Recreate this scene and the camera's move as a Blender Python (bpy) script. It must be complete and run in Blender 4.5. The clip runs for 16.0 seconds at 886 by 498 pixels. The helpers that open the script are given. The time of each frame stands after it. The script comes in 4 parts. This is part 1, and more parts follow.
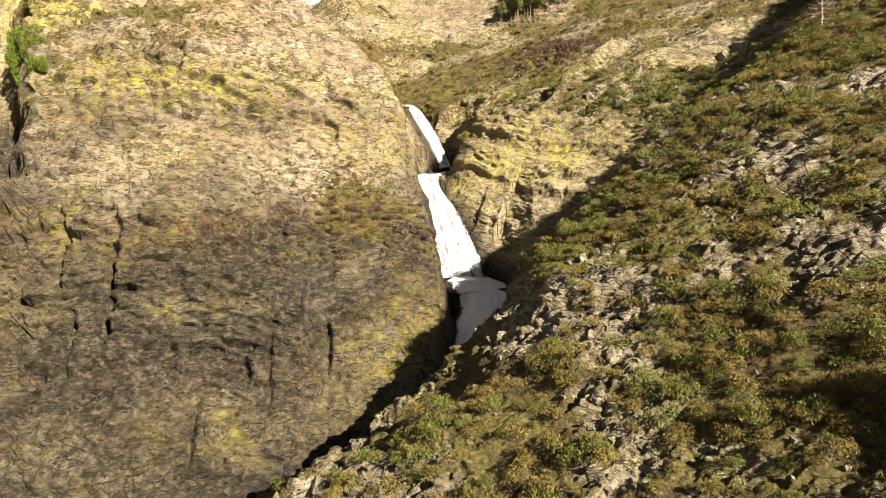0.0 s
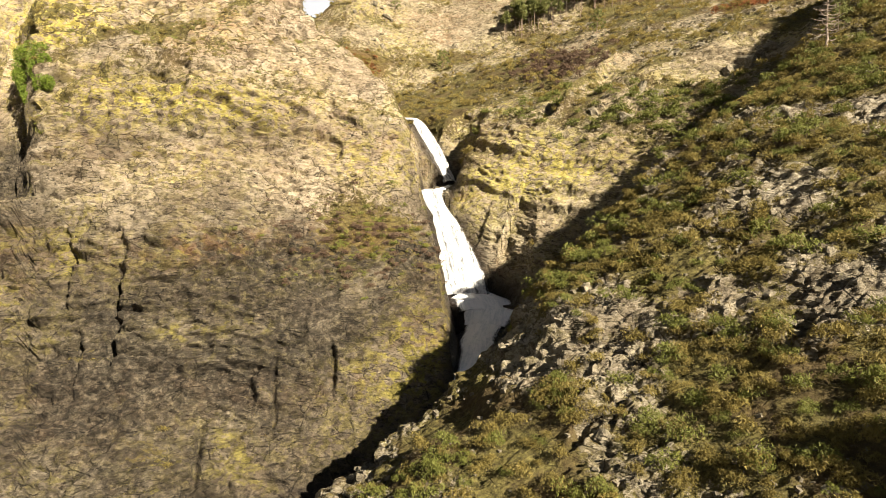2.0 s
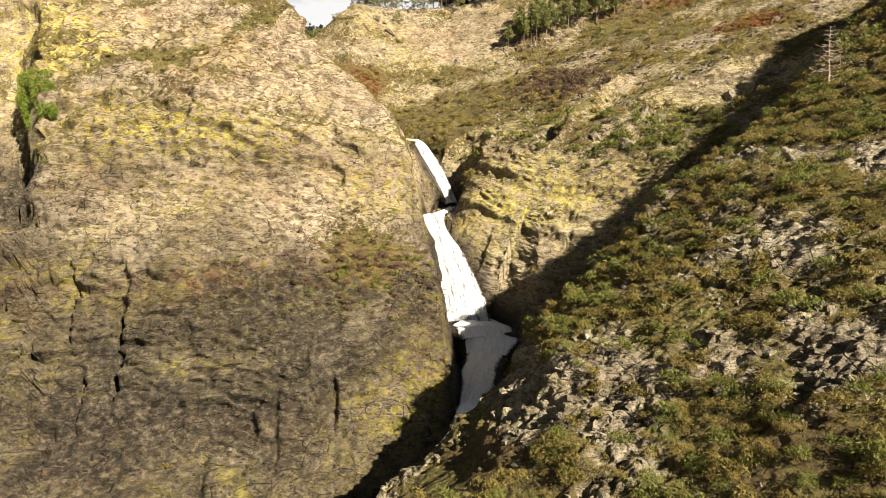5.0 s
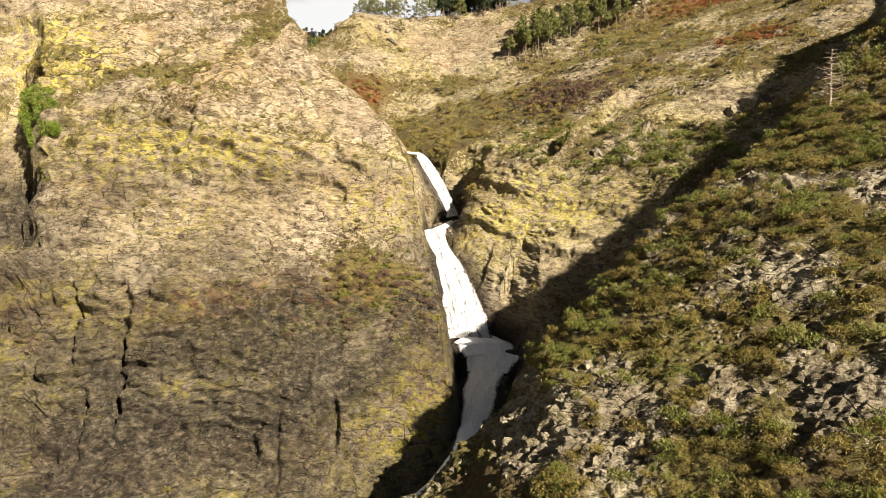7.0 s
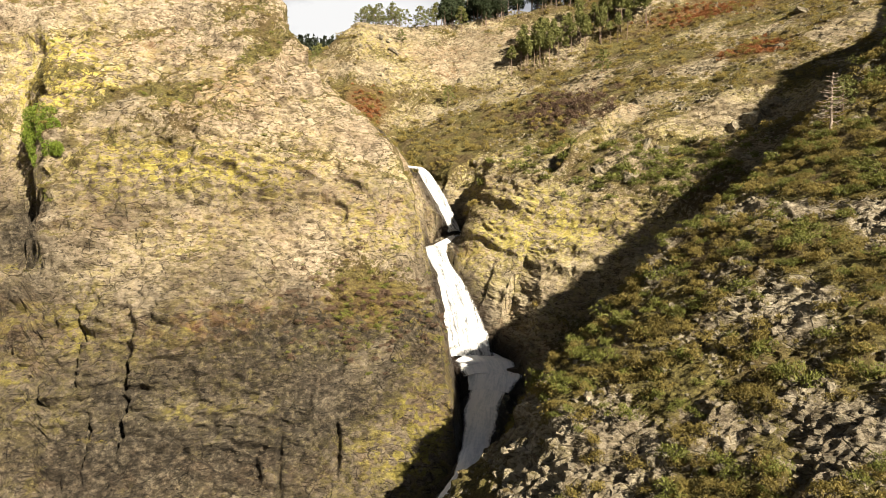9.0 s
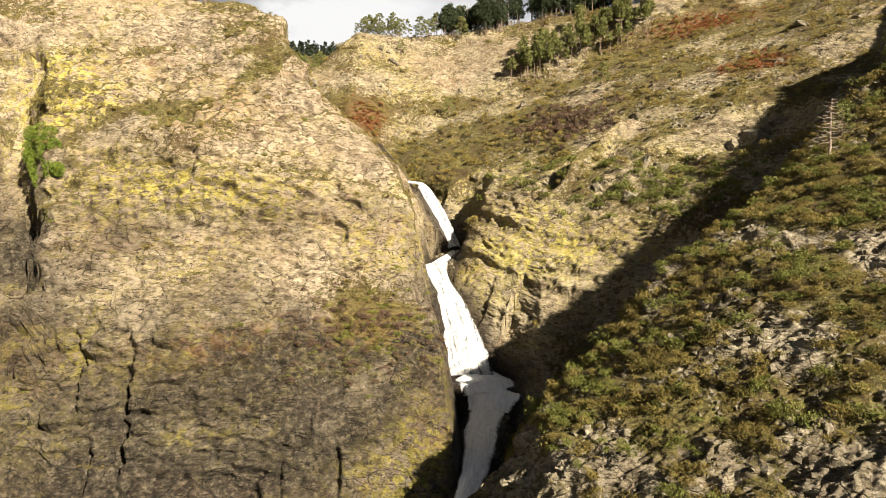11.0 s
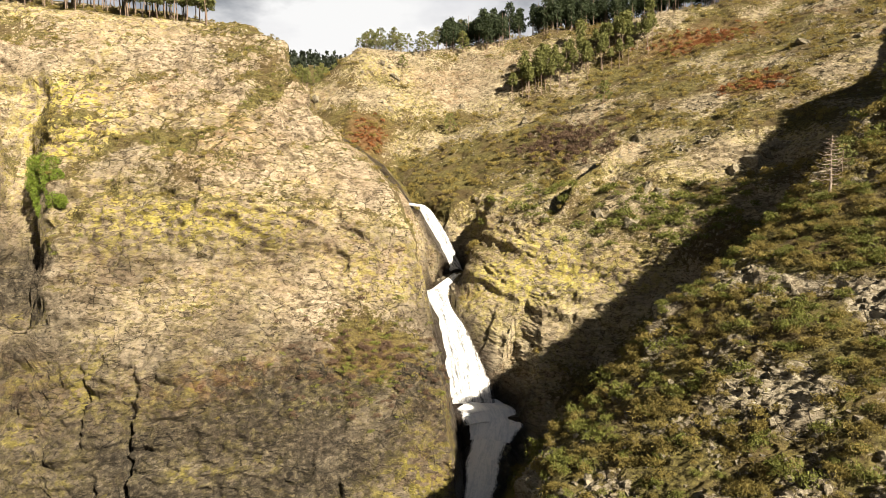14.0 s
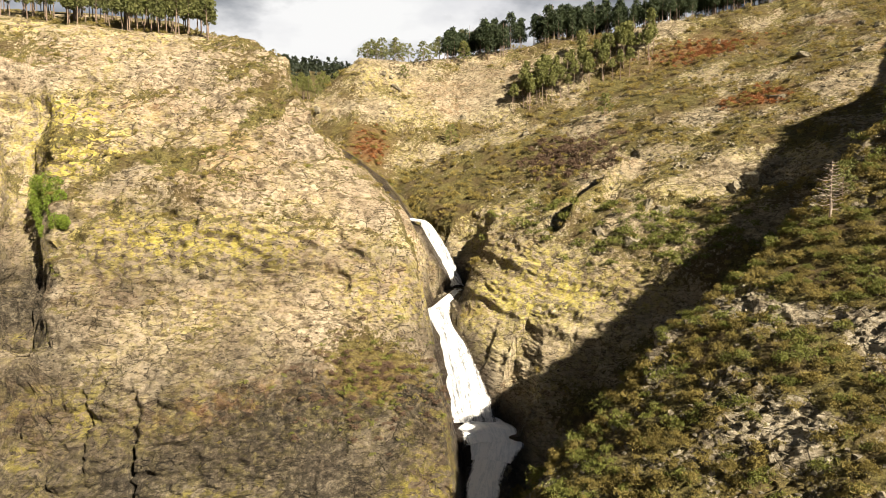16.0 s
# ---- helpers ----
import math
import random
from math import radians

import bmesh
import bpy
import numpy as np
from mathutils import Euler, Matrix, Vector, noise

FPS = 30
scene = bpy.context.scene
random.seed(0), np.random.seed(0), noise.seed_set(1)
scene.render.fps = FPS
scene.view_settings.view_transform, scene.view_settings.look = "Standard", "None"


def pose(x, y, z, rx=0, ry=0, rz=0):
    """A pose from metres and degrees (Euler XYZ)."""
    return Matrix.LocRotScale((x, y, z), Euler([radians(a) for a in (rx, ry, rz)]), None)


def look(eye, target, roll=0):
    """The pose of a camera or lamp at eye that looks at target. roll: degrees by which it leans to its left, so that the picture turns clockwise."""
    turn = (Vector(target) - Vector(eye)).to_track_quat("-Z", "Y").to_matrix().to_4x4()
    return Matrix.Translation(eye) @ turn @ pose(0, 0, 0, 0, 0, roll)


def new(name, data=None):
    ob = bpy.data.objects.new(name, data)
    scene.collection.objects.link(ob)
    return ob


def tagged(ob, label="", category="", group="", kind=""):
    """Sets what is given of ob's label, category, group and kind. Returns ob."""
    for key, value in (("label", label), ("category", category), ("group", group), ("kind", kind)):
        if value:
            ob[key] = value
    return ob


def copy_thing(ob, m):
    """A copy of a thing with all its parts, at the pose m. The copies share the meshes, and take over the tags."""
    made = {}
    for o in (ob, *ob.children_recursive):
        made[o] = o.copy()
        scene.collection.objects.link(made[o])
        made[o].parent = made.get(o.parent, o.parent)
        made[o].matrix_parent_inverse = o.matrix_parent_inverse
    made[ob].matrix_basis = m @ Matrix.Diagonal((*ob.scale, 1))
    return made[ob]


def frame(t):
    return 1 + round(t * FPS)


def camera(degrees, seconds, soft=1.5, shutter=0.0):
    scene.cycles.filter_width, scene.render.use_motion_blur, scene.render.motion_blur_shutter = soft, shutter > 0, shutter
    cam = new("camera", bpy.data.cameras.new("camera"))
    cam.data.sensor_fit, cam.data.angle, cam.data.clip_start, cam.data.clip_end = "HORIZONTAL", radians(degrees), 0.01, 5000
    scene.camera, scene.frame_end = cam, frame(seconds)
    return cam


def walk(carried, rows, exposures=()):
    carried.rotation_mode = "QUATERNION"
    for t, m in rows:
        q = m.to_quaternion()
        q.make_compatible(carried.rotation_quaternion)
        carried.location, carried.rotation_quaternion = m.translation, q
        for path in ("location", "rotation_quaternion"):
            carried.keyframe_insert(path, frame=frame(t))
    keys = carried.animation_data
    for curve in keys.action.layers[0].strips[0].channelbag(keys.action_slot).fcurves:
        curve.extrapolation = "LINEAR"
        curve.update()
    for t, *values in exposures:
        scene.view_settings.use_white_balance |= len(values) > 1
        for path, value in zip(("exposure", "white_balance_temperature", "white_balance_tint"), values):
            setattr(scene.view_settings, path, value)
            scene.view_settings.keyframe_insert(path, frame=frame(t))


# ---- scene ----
cam = camera(71.0, 16.0, soft=0.55)
METRES, EYE, TILT, LEAN, TURN = 32.0, 40.0, -3.0, 0.0, 0.0
ROWS = [
    (0.0, 0.0, 0.0, 0.0, 0.0, 0.0, -0.0),
    (0.5, -0.0009, -0.0019, 0.0266, 0.1, 0.01, 0.03),
    (1.0, -0.0017, -0.0032, 0.0539, 0.19, -0.0, -0.0),
    (1.5, -0.0019, -0.0037, 0.0819, 0.28, -0.01, 0.01),
    (2.0, -0.0023, -0.0044, 0.1109, 0.35, -0.02, -0.04),
    (2.5, -0.0023, -0.0062, 0.1402, 0.37, -0.02, -0.1),
    (3.0, -0.0019, -0.0073, 0.1698, 0.41, -0.02, -0.11),
    (3.5, -0.0009, -0.0085, 0.1998, 0.45, -0.02, -0.09),
    (4.0, -0.0007, -0.0099, 0.2298, 0.48, -0.02, -0.12),
    (6.5, 0.0014, -0.0172, 0.3779, 0.65, -0.09, -0.22),
    (7.0, 0.0027, -0.0185, 0.4072, 0.71, -0.11, -0.24),
    (7.5, 0.0039, -0.0199, 0.438, 0.76, -0.13, -0.22),
    (8.0, 0.0047, -0.022, 0.4686, 0.81, -0.14, -0.21),
    (8.5, 0.0049, -0.0238, 0.4998, 0.84, -0.17, -0.21),
    (9.0, 0.0061, -0.0258, 0.5312, 0.88, -0.16, -0.19),
    (11.5, 0.0112, -0.0357, 0.6953, 0.96, -0.22, -0.15),
    (12.0, 0.0124, -0.0374, 0.7287, 1.0, -0.25, -0.11),
    (12.5, 0.0128, -0.0394, 0.7626, 1.02, -0.28, -0.11),
    (13.0, 0.0138, -0.0411, 0.7956, 1.07, -0.29, -0.08),
    (13.5, 0.0144, -0.0427, 0.8293, 1.1, -0.32, -0.05),
    (14.0, 0.0155, -0.0445, 0.8626, 1.14, -0.33, -0.03),
    (14.5, 0.0182, -0.0463, 0.8961, 1.2, -0.34, -0.02),
    (15.0, 0.0192, -0.0487, 0.9302, 1.23, -0.35, 0.01),
    (15.5, 0.0201, -0.051, 0.9643, 1.26, -0.36, 0.04),
    (16.0, 0.0218, -0.0532, 0.998, 1.31, -0.4, 0.03),
]
walk(cam, [(t, pose(0, 0, EYE, TILT, LEAN, TURN) @ pose(METRES * x, METRES * y, METRES * z, 90 + pitch, roll, yaw)) for t, x, y, z, yaw, pitch, roll in ROWS], [(0.0, 1.86), (6.5, 1.76), (16.0, 1.78)])


# ---- world, sun ----
SUN_TO = Vector((0.56, -0.65, 0.49)).normalized()
world = bpy.data.worlds.new("sky")
scene.world = world
world.use_nodes = True
wn, wl = world.node_tree.nodes, world.node_tree.links
wn.clear()
w_out = wn.new("ShaderNodeOutputWorld")
w_bg = wn.new("ShaderNodeBackground")
w_sky = wn.new("ShaderNodeTexSky")
w_sky.sky_type = "NISHITA"
w_sky.sun_disc = False
w_sky.sun_elevation = math.asin(SUN_TO.z)
w_sky.sun_rotation = math.atan2(SUN_TO.x, SUN_TO.y)
w_sky.altitude = 600
w_bg.inputs["Strength"].default_value = 0.0070
w_co = wn.new("ShaderNodeTexCoord")
w_map = wn.new("ShaderNodeMapping")
w_map.inputs["Scale"].default_value = (1.0, 1.0, 2.2)
w_noise = wn.new("ShaderNodeTexNoise")
w_noise.inputs["Scale"].default_value = 2.1
w_noise.inputs["Detail"].default_value = 7.0
w_noise.inputs["Roughness"].default_value = 0.55
w_ramp = wn.new("ShaderNodeValToRGB")
w_ramp.color_ramp.elements[0].position = 0.40
w_ramp.color_ramp.elements[1].position = 0.54
w_shade = wn.new("ShaderNodeTexNoise")
w_shade.inputs["Scale"].default_value = 3.4
w_shade.inputs["Detail"].default_value = 5.0
w_ramp2 = wn.new("ShaderNodeValToRGB")
w_ramp2.color_ramp.elements[0].position = 0.35
w_ramp2.color_ramp.elements[0].color = (21, 21.6, 24, 1)
w_ramp2.color_ramp.elements[1].position = 0.6
w_ramp2.color_ramp.elements[1].color = (40, 39.8, 39.5, 1)
w_mix = wn.new("ShaderNodeMixRGB")
w_sep = wn.new("ShaderNodeSeparateXYZ")
w_bank = wn.new("ShaderNodeMapRange")
w_bank.inputs["From Min"].default_value = 0.52
w_bank.inputs["From Max"].default_value = 0.36
w_mul = wn.new("ShaderNodeMath")
w_mul.operation = "MULTIPLY"
wl.new(w_co.outputs["Generated"], w_sep.inputs["Vector"])
wl.new(w_sep.outputs["Z"], w_bank.inputs["Value"])
wl.new(w_co.outputs["Generated"], w_map.inputs["Vector"])
wl.new(w_map.outputs["Vector"], w_noise.inputs["Vector"])
wl.new(w_map.outputs["Vector"], w_shade.inputs["Vector"])
wl.new(w_noise.outputs["Fac"], w_ramp.inputs["Fac"])
wl.new(w_shade.outputs["Fac"], w_ramp2.inputs["Fac"])
wl.new(w_ramp.outputs["Color"], w_mul.inputs[0])
wl.new(w_bank.outputs["Result"], w_mul.inputs[1])
wl.new(w_mul.outputs["Value"], w_mix.inputs["Fac"])
wl.new(w_sky.outputs["Color"], w_mix.inputs["Color1"])
wl.new(w_ramp2.outputs["Color"], w_mix.inputs["Color2"])
wl.new(w_mix.outputs["Color"], w_bg.inputs["Color"])
wl.new(w_bg.outputs["Background"], w_out.inputs["Surface"])

sun = new("sun", bpy.data.lights.new("sun", "SUN"))
sun.data.energy = 5.0
sun.data.angle = radians(0.6)
sun.data.color = (1.0, 0.88, 0.70)
sun.matrix_world = look(SUN_TO * 400, (0, 0, 0))


# ---- materials ----
class Nodes:
    """Small helper to wire a node material."""

    def __init__(self, name):
        self.mat = bpy.data.materials.new(name)
        self.mat.use_nodes = True
        self.t = self.mat.node_tree
        self.b = self.t.nodes["Principled BSDF"]

    def add(self, kind, **sockets):
        n = self.t.nodes.new(kind)
        for k, v in sockets.items():
            self.set(n.inputs[k.replace("_", " ")], v)
        return n

    def set(self, socket, v):
        if isinstance(v, bpy.types.NodeSocket):
            self.t.links.new(v, socket)
        else:
            socket.default_value = v

    def noise(self, vector, scale, detail=5.0, rough=0.6, warp=0.0):
        n = self.add("ShaderNodeTexNoise", Vector=vector, Scale=scale, Detail=detail, Roughness=rough, Distortion=warp)
        return n.outputs["Fac"]

    def ramp(self, fac, *stops):
        n = self.add("ShaderNodeValToRGB", Fac=fac)
        e = n.color_ramp.elements
        while len(e) < len(stops):
            e.new(0.5)
        for el, (p, c) in zip(e, stops):
            el.position = p
            el.color = (c, c, c, 1) if isinstance(c, (int, float)) else (*c, 1)
        return n.outputs["Color"]

    def mix(self, fac, a, b, how="MIX"):
        n = self.add("ShaderNodeMixRGB")
        n.blend_type = how
        self.set(n.inputs["Fac"], fac)
        for sock, v in ((n.inputs["Color1"], a), (n.inputs["Color2"], b)):
            self.set(sock, (*v, 1) if isinstance(v, tuple) and len(v) == 3 else v)
        return n.outputs["Color"]

    def math(self, how, a, b=0.0):
        n = self.add("ShaderNodeMath")
        n.operation = how
        self.set(n.inputs[0], a)
        self.set(n.inputs[1], b)
        return n.outputs["Value"]

    def place(self, scale=(1, 1, 1), rot=(0, 0, 0)):
        geo = self.add("ShaderNodeNewGeometry")
        m = self.add("ShaderNodeMapping", Vector=geo.outputs["Position"], Scale=scale, Rotation=[radians(a) for a in rot])
        return m.outputs["Vector"]

    def value(self, name):
        n = self.add("ShaderNodeAttribute")
        n.attribute_name = name
        return n.outputs["Fac"]

    def bump(self, height, strength, distance, under=None):
        n = self.add("ShaderNodeBump", Height=height, Strength=strength, Distance=distance)
        if under is not None:
            self.set(n.inputs["Normal"], under)
        return n.outputs["Normal"]


def rock_material(name, base, light, dark, lichen, tilt, squat, pale):
    """Weathered, blocky quartzite with lichen, iron stains, wet streaks and heath on the ledges."""
    m = Nodes(name)
    pos = m.place()
    sway = m.mix(1.0, m.place((squat, squat, 1.0), tilt), m.mix(1.0, m.add("ShaderNodeTexNoise", Vector=pos, Scale=0.35, Detail=3.0, Roughness=0.5).outputs["Color"], (0.55, 0.55, 0.55), "MULTIPLY"), "ADD")
    tones, edges = [], []
    for k, size in enumerate((0.34, 1.05, 3.1)):
        at = m.add("ShaderNodeMapping", Vector=sway, Location=(3.7 * k, 1.9 * k, 0.0)).outputs["Vector"]
        cell = m.add("ShaderNodeTexVoronoi", Vector=at, Scale=size, Randomness=1.0)
        rim = m.add("ShaderNodeTexVoronoi", Vector=at, Scale=size, Randomness=1.0)
        rim.feature = "DISTANCE_TO_EDGE"
        tones.append(m.add("ShaderNodeSeparateColor", Color=cell.outputs["Color"]))
        edges.append(rim.outputs["Distance"])
    n_big = m.noise(pos, 0.07, 4, 0.6)
    layered = m.place((0.5, 0.5, 1.0), tilt)
    n_mid = m.noise(layered, 0.8, 6, 0.68)
    n_fine = m.noise(layered, 2.9, 6, 0.72)
    n_grit = m.noise(pos, 5.0, 4, 0.8)
    tone = m.math("ADD", m.math("ADD", m.math("MULTIPLY", tones[0].outputs["Red"], 0.18), m.math("MULTIPLY", tones[1].outputs["Red"], 0.26)), m.math("ADD", m.math("MULTIPLY", tones[2].outputs["Red"], 0.18), m.math("MULTIPLY", n_mid, 0.42)))
    tone = m.math("ADD", tone, m.math("MULTIPLY", m.math("SUBTRACT", n_fine, 0.5), 0.5))
    col = m.ramp(tone, (0.30, dark), (0.47, base), (0.68, light), (0.86, tuple(1.12 * v for v in light)))
    col = m.mix(m.ramp(n_big, (0.42, 0.0), (0.62, 0.5)), col, (base[0] * 0.78, base[1] * 0.72, base[2] * 0.68))
    # long bedding joints, block joints and small pits, open in some places and closed in others
    some = m.noise(pos, 0.25, 5, 0.7)
    long_at = m.mix(1.0, m.place((0.16, 0.16, 1.0), tilt), m.mix(1.0, m.add("ShaderNodeTexNoise", Vector=pos, Scale=0.12, Detail=3.0).outputs["Color"], (0.5, 0.5, 1.6), "MULTIPLY"), "ADD")
    long_rim = m.add("ShaderNodeTexVoronoi", Vector=long_at, Scale=0.62, Randomness=1.0)
    long_rim.feature = "DISTANCE_TO_EDGE"
    gap0 = m.math("MULTIPLY", m.ramp(long_rim.outputs["Distance"], (0.0, 1.0), (0.024, 0.0)), m.ramp(m.noise(pos, 0.3, 5, 0.7), (0.50, 0.0), (0.57, 0.95)))
    gap = m.math("MULTIPLY", m.ramp(edges[0], (0.0, 1.0), (0.032, 0.0)), m.ramp(some, (0.46, 0.0), (0.56, 0.85)))
    gap2 = m.math("MULTIPLY", m.ramp(edges[1], (0.0, 0.8), (0.06, 0.0)), m.ramp(n_mid, (0.46, 0.0), (0.62, 0.4)))
    pits = m.noise(m.place((0.42, 0.42, 1.0), tilt), 2.2, 4, 0.65)
    gap3 = m.math("MULTIPLY", m.ramp(pits, (0.375, 0.95), (0.42, 0.0)), m.ramp(some, (0.38, 0.35), (0.58, 1.0)))
    crack_f = m.math("MAXIMUM", m.math("MAXIMUM", m.math("MAXIMUM", gap, gap0), gap2), gap3)
    col = m.mix(crack_f, col, (0.034, 0.026, 0.016))
    # pale crust lichen and dark moss in specks
    col = m.mix(m.math("MULTIPLY", m.ramp(n_grit, (0.56, 0.0), (0.66, 1.0)), pale), col, (0.44, 0.395, 0.305))
    mottle = m.ramp(m.noise(layered, 2.0, 6, 0.72), (0.52, 0.0), (0.60, 0.8))
    col = m.mix(m.math("MULTIPLY", mottle, m.ramp(m.noise(pos, 0.16, 4, 0.6), (0.40, 0.35), (0.60, 1.0))), col, (0.095, 0.078, 0.036))
    # yellow-green lichen, orange iron stain, wet rock, heath
    spots = m.ramp(m.math("ADD", m.noise(sway, 0.8, 6, 0.72, 0.5), m.math("MULTIPLY", m.math("SUBTRACT", tones[1].outputs["Green"], 0.5), 0.16)), (0.45, 0.0), (0.57, 1.0))
    spots = m.math("MULTIPLY", spots, m.ramp(m.math("MAXIMUM", gap2, gap3), (0.1, 1.0), (0.7, 0.35)))
    col = m.mix(m.math("MULTIPLY", m.value("lichen"), spots), col, m.mix(m.ramp(n_fine, (0.40, 0.0), (0.62, 1.0)), tuple(0.62 * v for v in lichen), lichen))
    col = m.mix(m.math("MULTIPLY", m.value("rust"), m.ramp(m.noise(sway, 0.5, 5, 0.65), (0.44, 0.0), (0.58, 0.9))), col, (0.27, 0.115, 0.042))
    streak = m.ramp(m.noise(m.place((1.0, 1.0, 0.10)), 0.6, 5, 0.6), (0.54, 0.0), (0.70, 0.7))
    col = m.mix(m.math("MULTIPLY", streak, 0.5), col, (0.075, 0.06, 0.045))
    # blotchy darkening: dark rock, and cloud shade painted into the lower cliff's colour
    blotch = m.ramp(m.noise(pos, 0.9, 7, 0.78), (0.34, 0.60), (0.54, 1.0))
    shade_dark = m.math("MULTIPLY", m.value("stain"), blotch)
    col = m.mix(shade_dark, col, m.mix(1.0, col, (0.12, 0.12, 0.115), "MULTIPLY"))
    wet = m.value("wet")
    col = m.mix(m.math("MULTIPLY", wet, 0.9), col, (0.020, 0.0145, 0.011))
    heath = m.ramp(m.noise(pos, 1.9, 7, 0.78), (0.34, (0.028, 0.021, 0.009)), (0.5, (0.10, 0.085, 0.027)), (0.66, (0.20, 0.172, 0.055)))
    heath = m.mix(m.ramp(m.noise(pos, 0.12, 3, 0.6), (0.45, 0.0), (0.62, 0.7)), heath, (0.085, 0.056, 0.027))
    heath = m.mix(m.value("fern"), heath, m.ramp(m.noise(pos, 2.0, 5, 0.7), (0.35, (0.10, 0.042, 0.02)), (0.65, (0.20, 0.10, 0.042))))
    veg = m.ramp(m.math("ADD", m.value("veg"), m.math("MULTIPLY", m.math("SUBTRACT", m.noise(pos, 1.1, 7, 0.78), 0.5), 1.5)), (0.47, 0.0), (0.54, 1.0))
    col = m.mix(veg, col, heath)
    m.set(m.b.inputs["Base Color"], col)
    m.set(m.b.inputs["Roughness"], m.math("SUBTRACT", 0.92, m.math("MULTIPLY", wet, 0.55)))
    m.set(m.b.inputs["Specular IOR Level"], 0.25)
    block = m.math("ADD", m.math("MULTIPLY", tones[0].outputs["Blue"], 0.30), m.math("ADD", m.math("MULTIPLY", tones[1].outputs["Blue"], 0.22), m.math("MULTIPLY", tones[2].outputs["Blue"], 0.10)))
    height_f = m.math("ADD", m.math("ADD", m.math("MULTIPLY", n_mid, 0.7), m.math("MULTIPLY", n_fine, 0.55)), m.math("ADD", block, m.math("MULTIPLY", n_grit, 0.12)))
    height_f = m.math("SUBTRACT", height_f, m.math("MULTIPLY", crack_f, 0.35))
    m.set(m.b.inputs["Normal"], m.bump(height_f, 1.0, 0.85))
    return m.mat


def leaf_material(name, *colours, see_through=0.25, island=True):
    m = Nodes(name)
    if island:
        r = m.add("ShaderNodeNewGeometry").outputs["Random Per Island"]
    else:
        r = m.add("ShaderNodeObjectInfo").outputs["Random"]
    info = m.add("ShaderNodeObjectInfo").outputs["Random"]
    stops = [(k / max(1, len(colours) - 1), c) for k, c in enumerate(colours)]
    patch = m.noise(m.place(), 0.45, 3, 0.6)
    fac = m.math("ADD", m.math("MULTIPLY", r, 0.30), m.math("ADD", m.math("MULTIPLY", info, 0.22), m.math("MULTIPLY", m.math("SUBTRACT", patch, 0.3), 0.85)))
    col = m.ramp(fac, *stops)
    m.set(m.b.inputs["Base Color"], col)
    m.set(m.b.inputs["Roughness"], 0.62)
    m.set(m.b.inputs["Specular IOR Level"], 0.2)
    tr = m.add("ShaderNodeBsdfTranslucent", Color=col)
    mix = m.add("ShaderNodeMixShader", Fac=see_through)
    out = m.t.nodes["Material Output"]
    m.t.links.new(m.b.outputs["BSDF"], mix.inputs[1])
    m.t.links.new(tr.outputs["BSDF"], mix.inputs[2])
    m.t.links.new(mix.outputs["Shader"], out.inputs["Surface"])
    return m.mat


def bark_material(name, low, high):
    m = Nodes(name)
    pos = m.place((1, 1, 0.25))
    n = m.noise(pos, 9.0, 6, 0.7)
    col = m.ramp(n, (0.3, low), (0.7, high))
    m.set(m.b.inputs["Base Color"], col)
    m.set(m.b.inputs["Roughness"], 0.9)
    m.set(m.b.inputs["Normal"], m.bump(n, 0.8, 0.04))
    return m.mat


def water_material(name, thick, white, low):
    """White, aerated falling water; thin towards its edges, where the rock shows."""
    m = Nodes(name)
    tc = m.add("ShaderNodeUVMap")
    tc.uv_map = "flow"
    streaks = m.add("ShaderNodeMapping", Vector=tc.outputs["UV"], Scale=(1.0, 0.11, 1.0)).outputs["Vector"]
    n = m.noise(streaks, 0.8, 5, 0.6, 0.5)
    n2 = m.noise(streaks, 2.4, 6, 0.68, 0.6)
    froth = m.noise(m.place(), 1.1, 7, 0.75, 0.6)
    veil = m.math("ADD", m.math("ADD", m.math("MULTIPLY", n, 0.4), m.math("MULTIPLY", n2, 0.3)), m.math("MULTIPLY", froth, 0.3))
    col = m.ramp(veil, (0.42, tuple(low * v for v in (0.93, 0.97, 1.0))), (0.53, (white, white, white)))
    m.set(m.b.inputs["Base Color"], col)
    m.set(m.b.inputs["Roughness"], 0.6)
    m.set(m.b.inputs["Specular IOR Level"], 0.3)
    edge = m.value("edge")
    cover = m.math("ADD", m.math("SUBTRACT", edge, m.math("MULTIPLY", m.math("SUBTRACT", 1.0, thick), 0.6)), m.math("MULTIPLY", m.math("SUBTRACT", m.math("ADD", m.math("MULTIPLY", n2, 0.6), m.math("MULTIPLY", froth, 0.4)), 0.5), 1.5))
    m.set(m.b.inputs["Alpha"], m.ramp(cover, (0.10, 0.0), (0.50, 1.0)))
    m.set(m.b.inputs["Normal"], m.bump(m.math("ADD", m.math("MULTIPLY", n, 0.6), m.math("ADD", m.math("MULTIPLY", n2, 0.3), m.math("MULTIPLY", froth, 0.5))), 0.35, 0.2))
    return m.mat


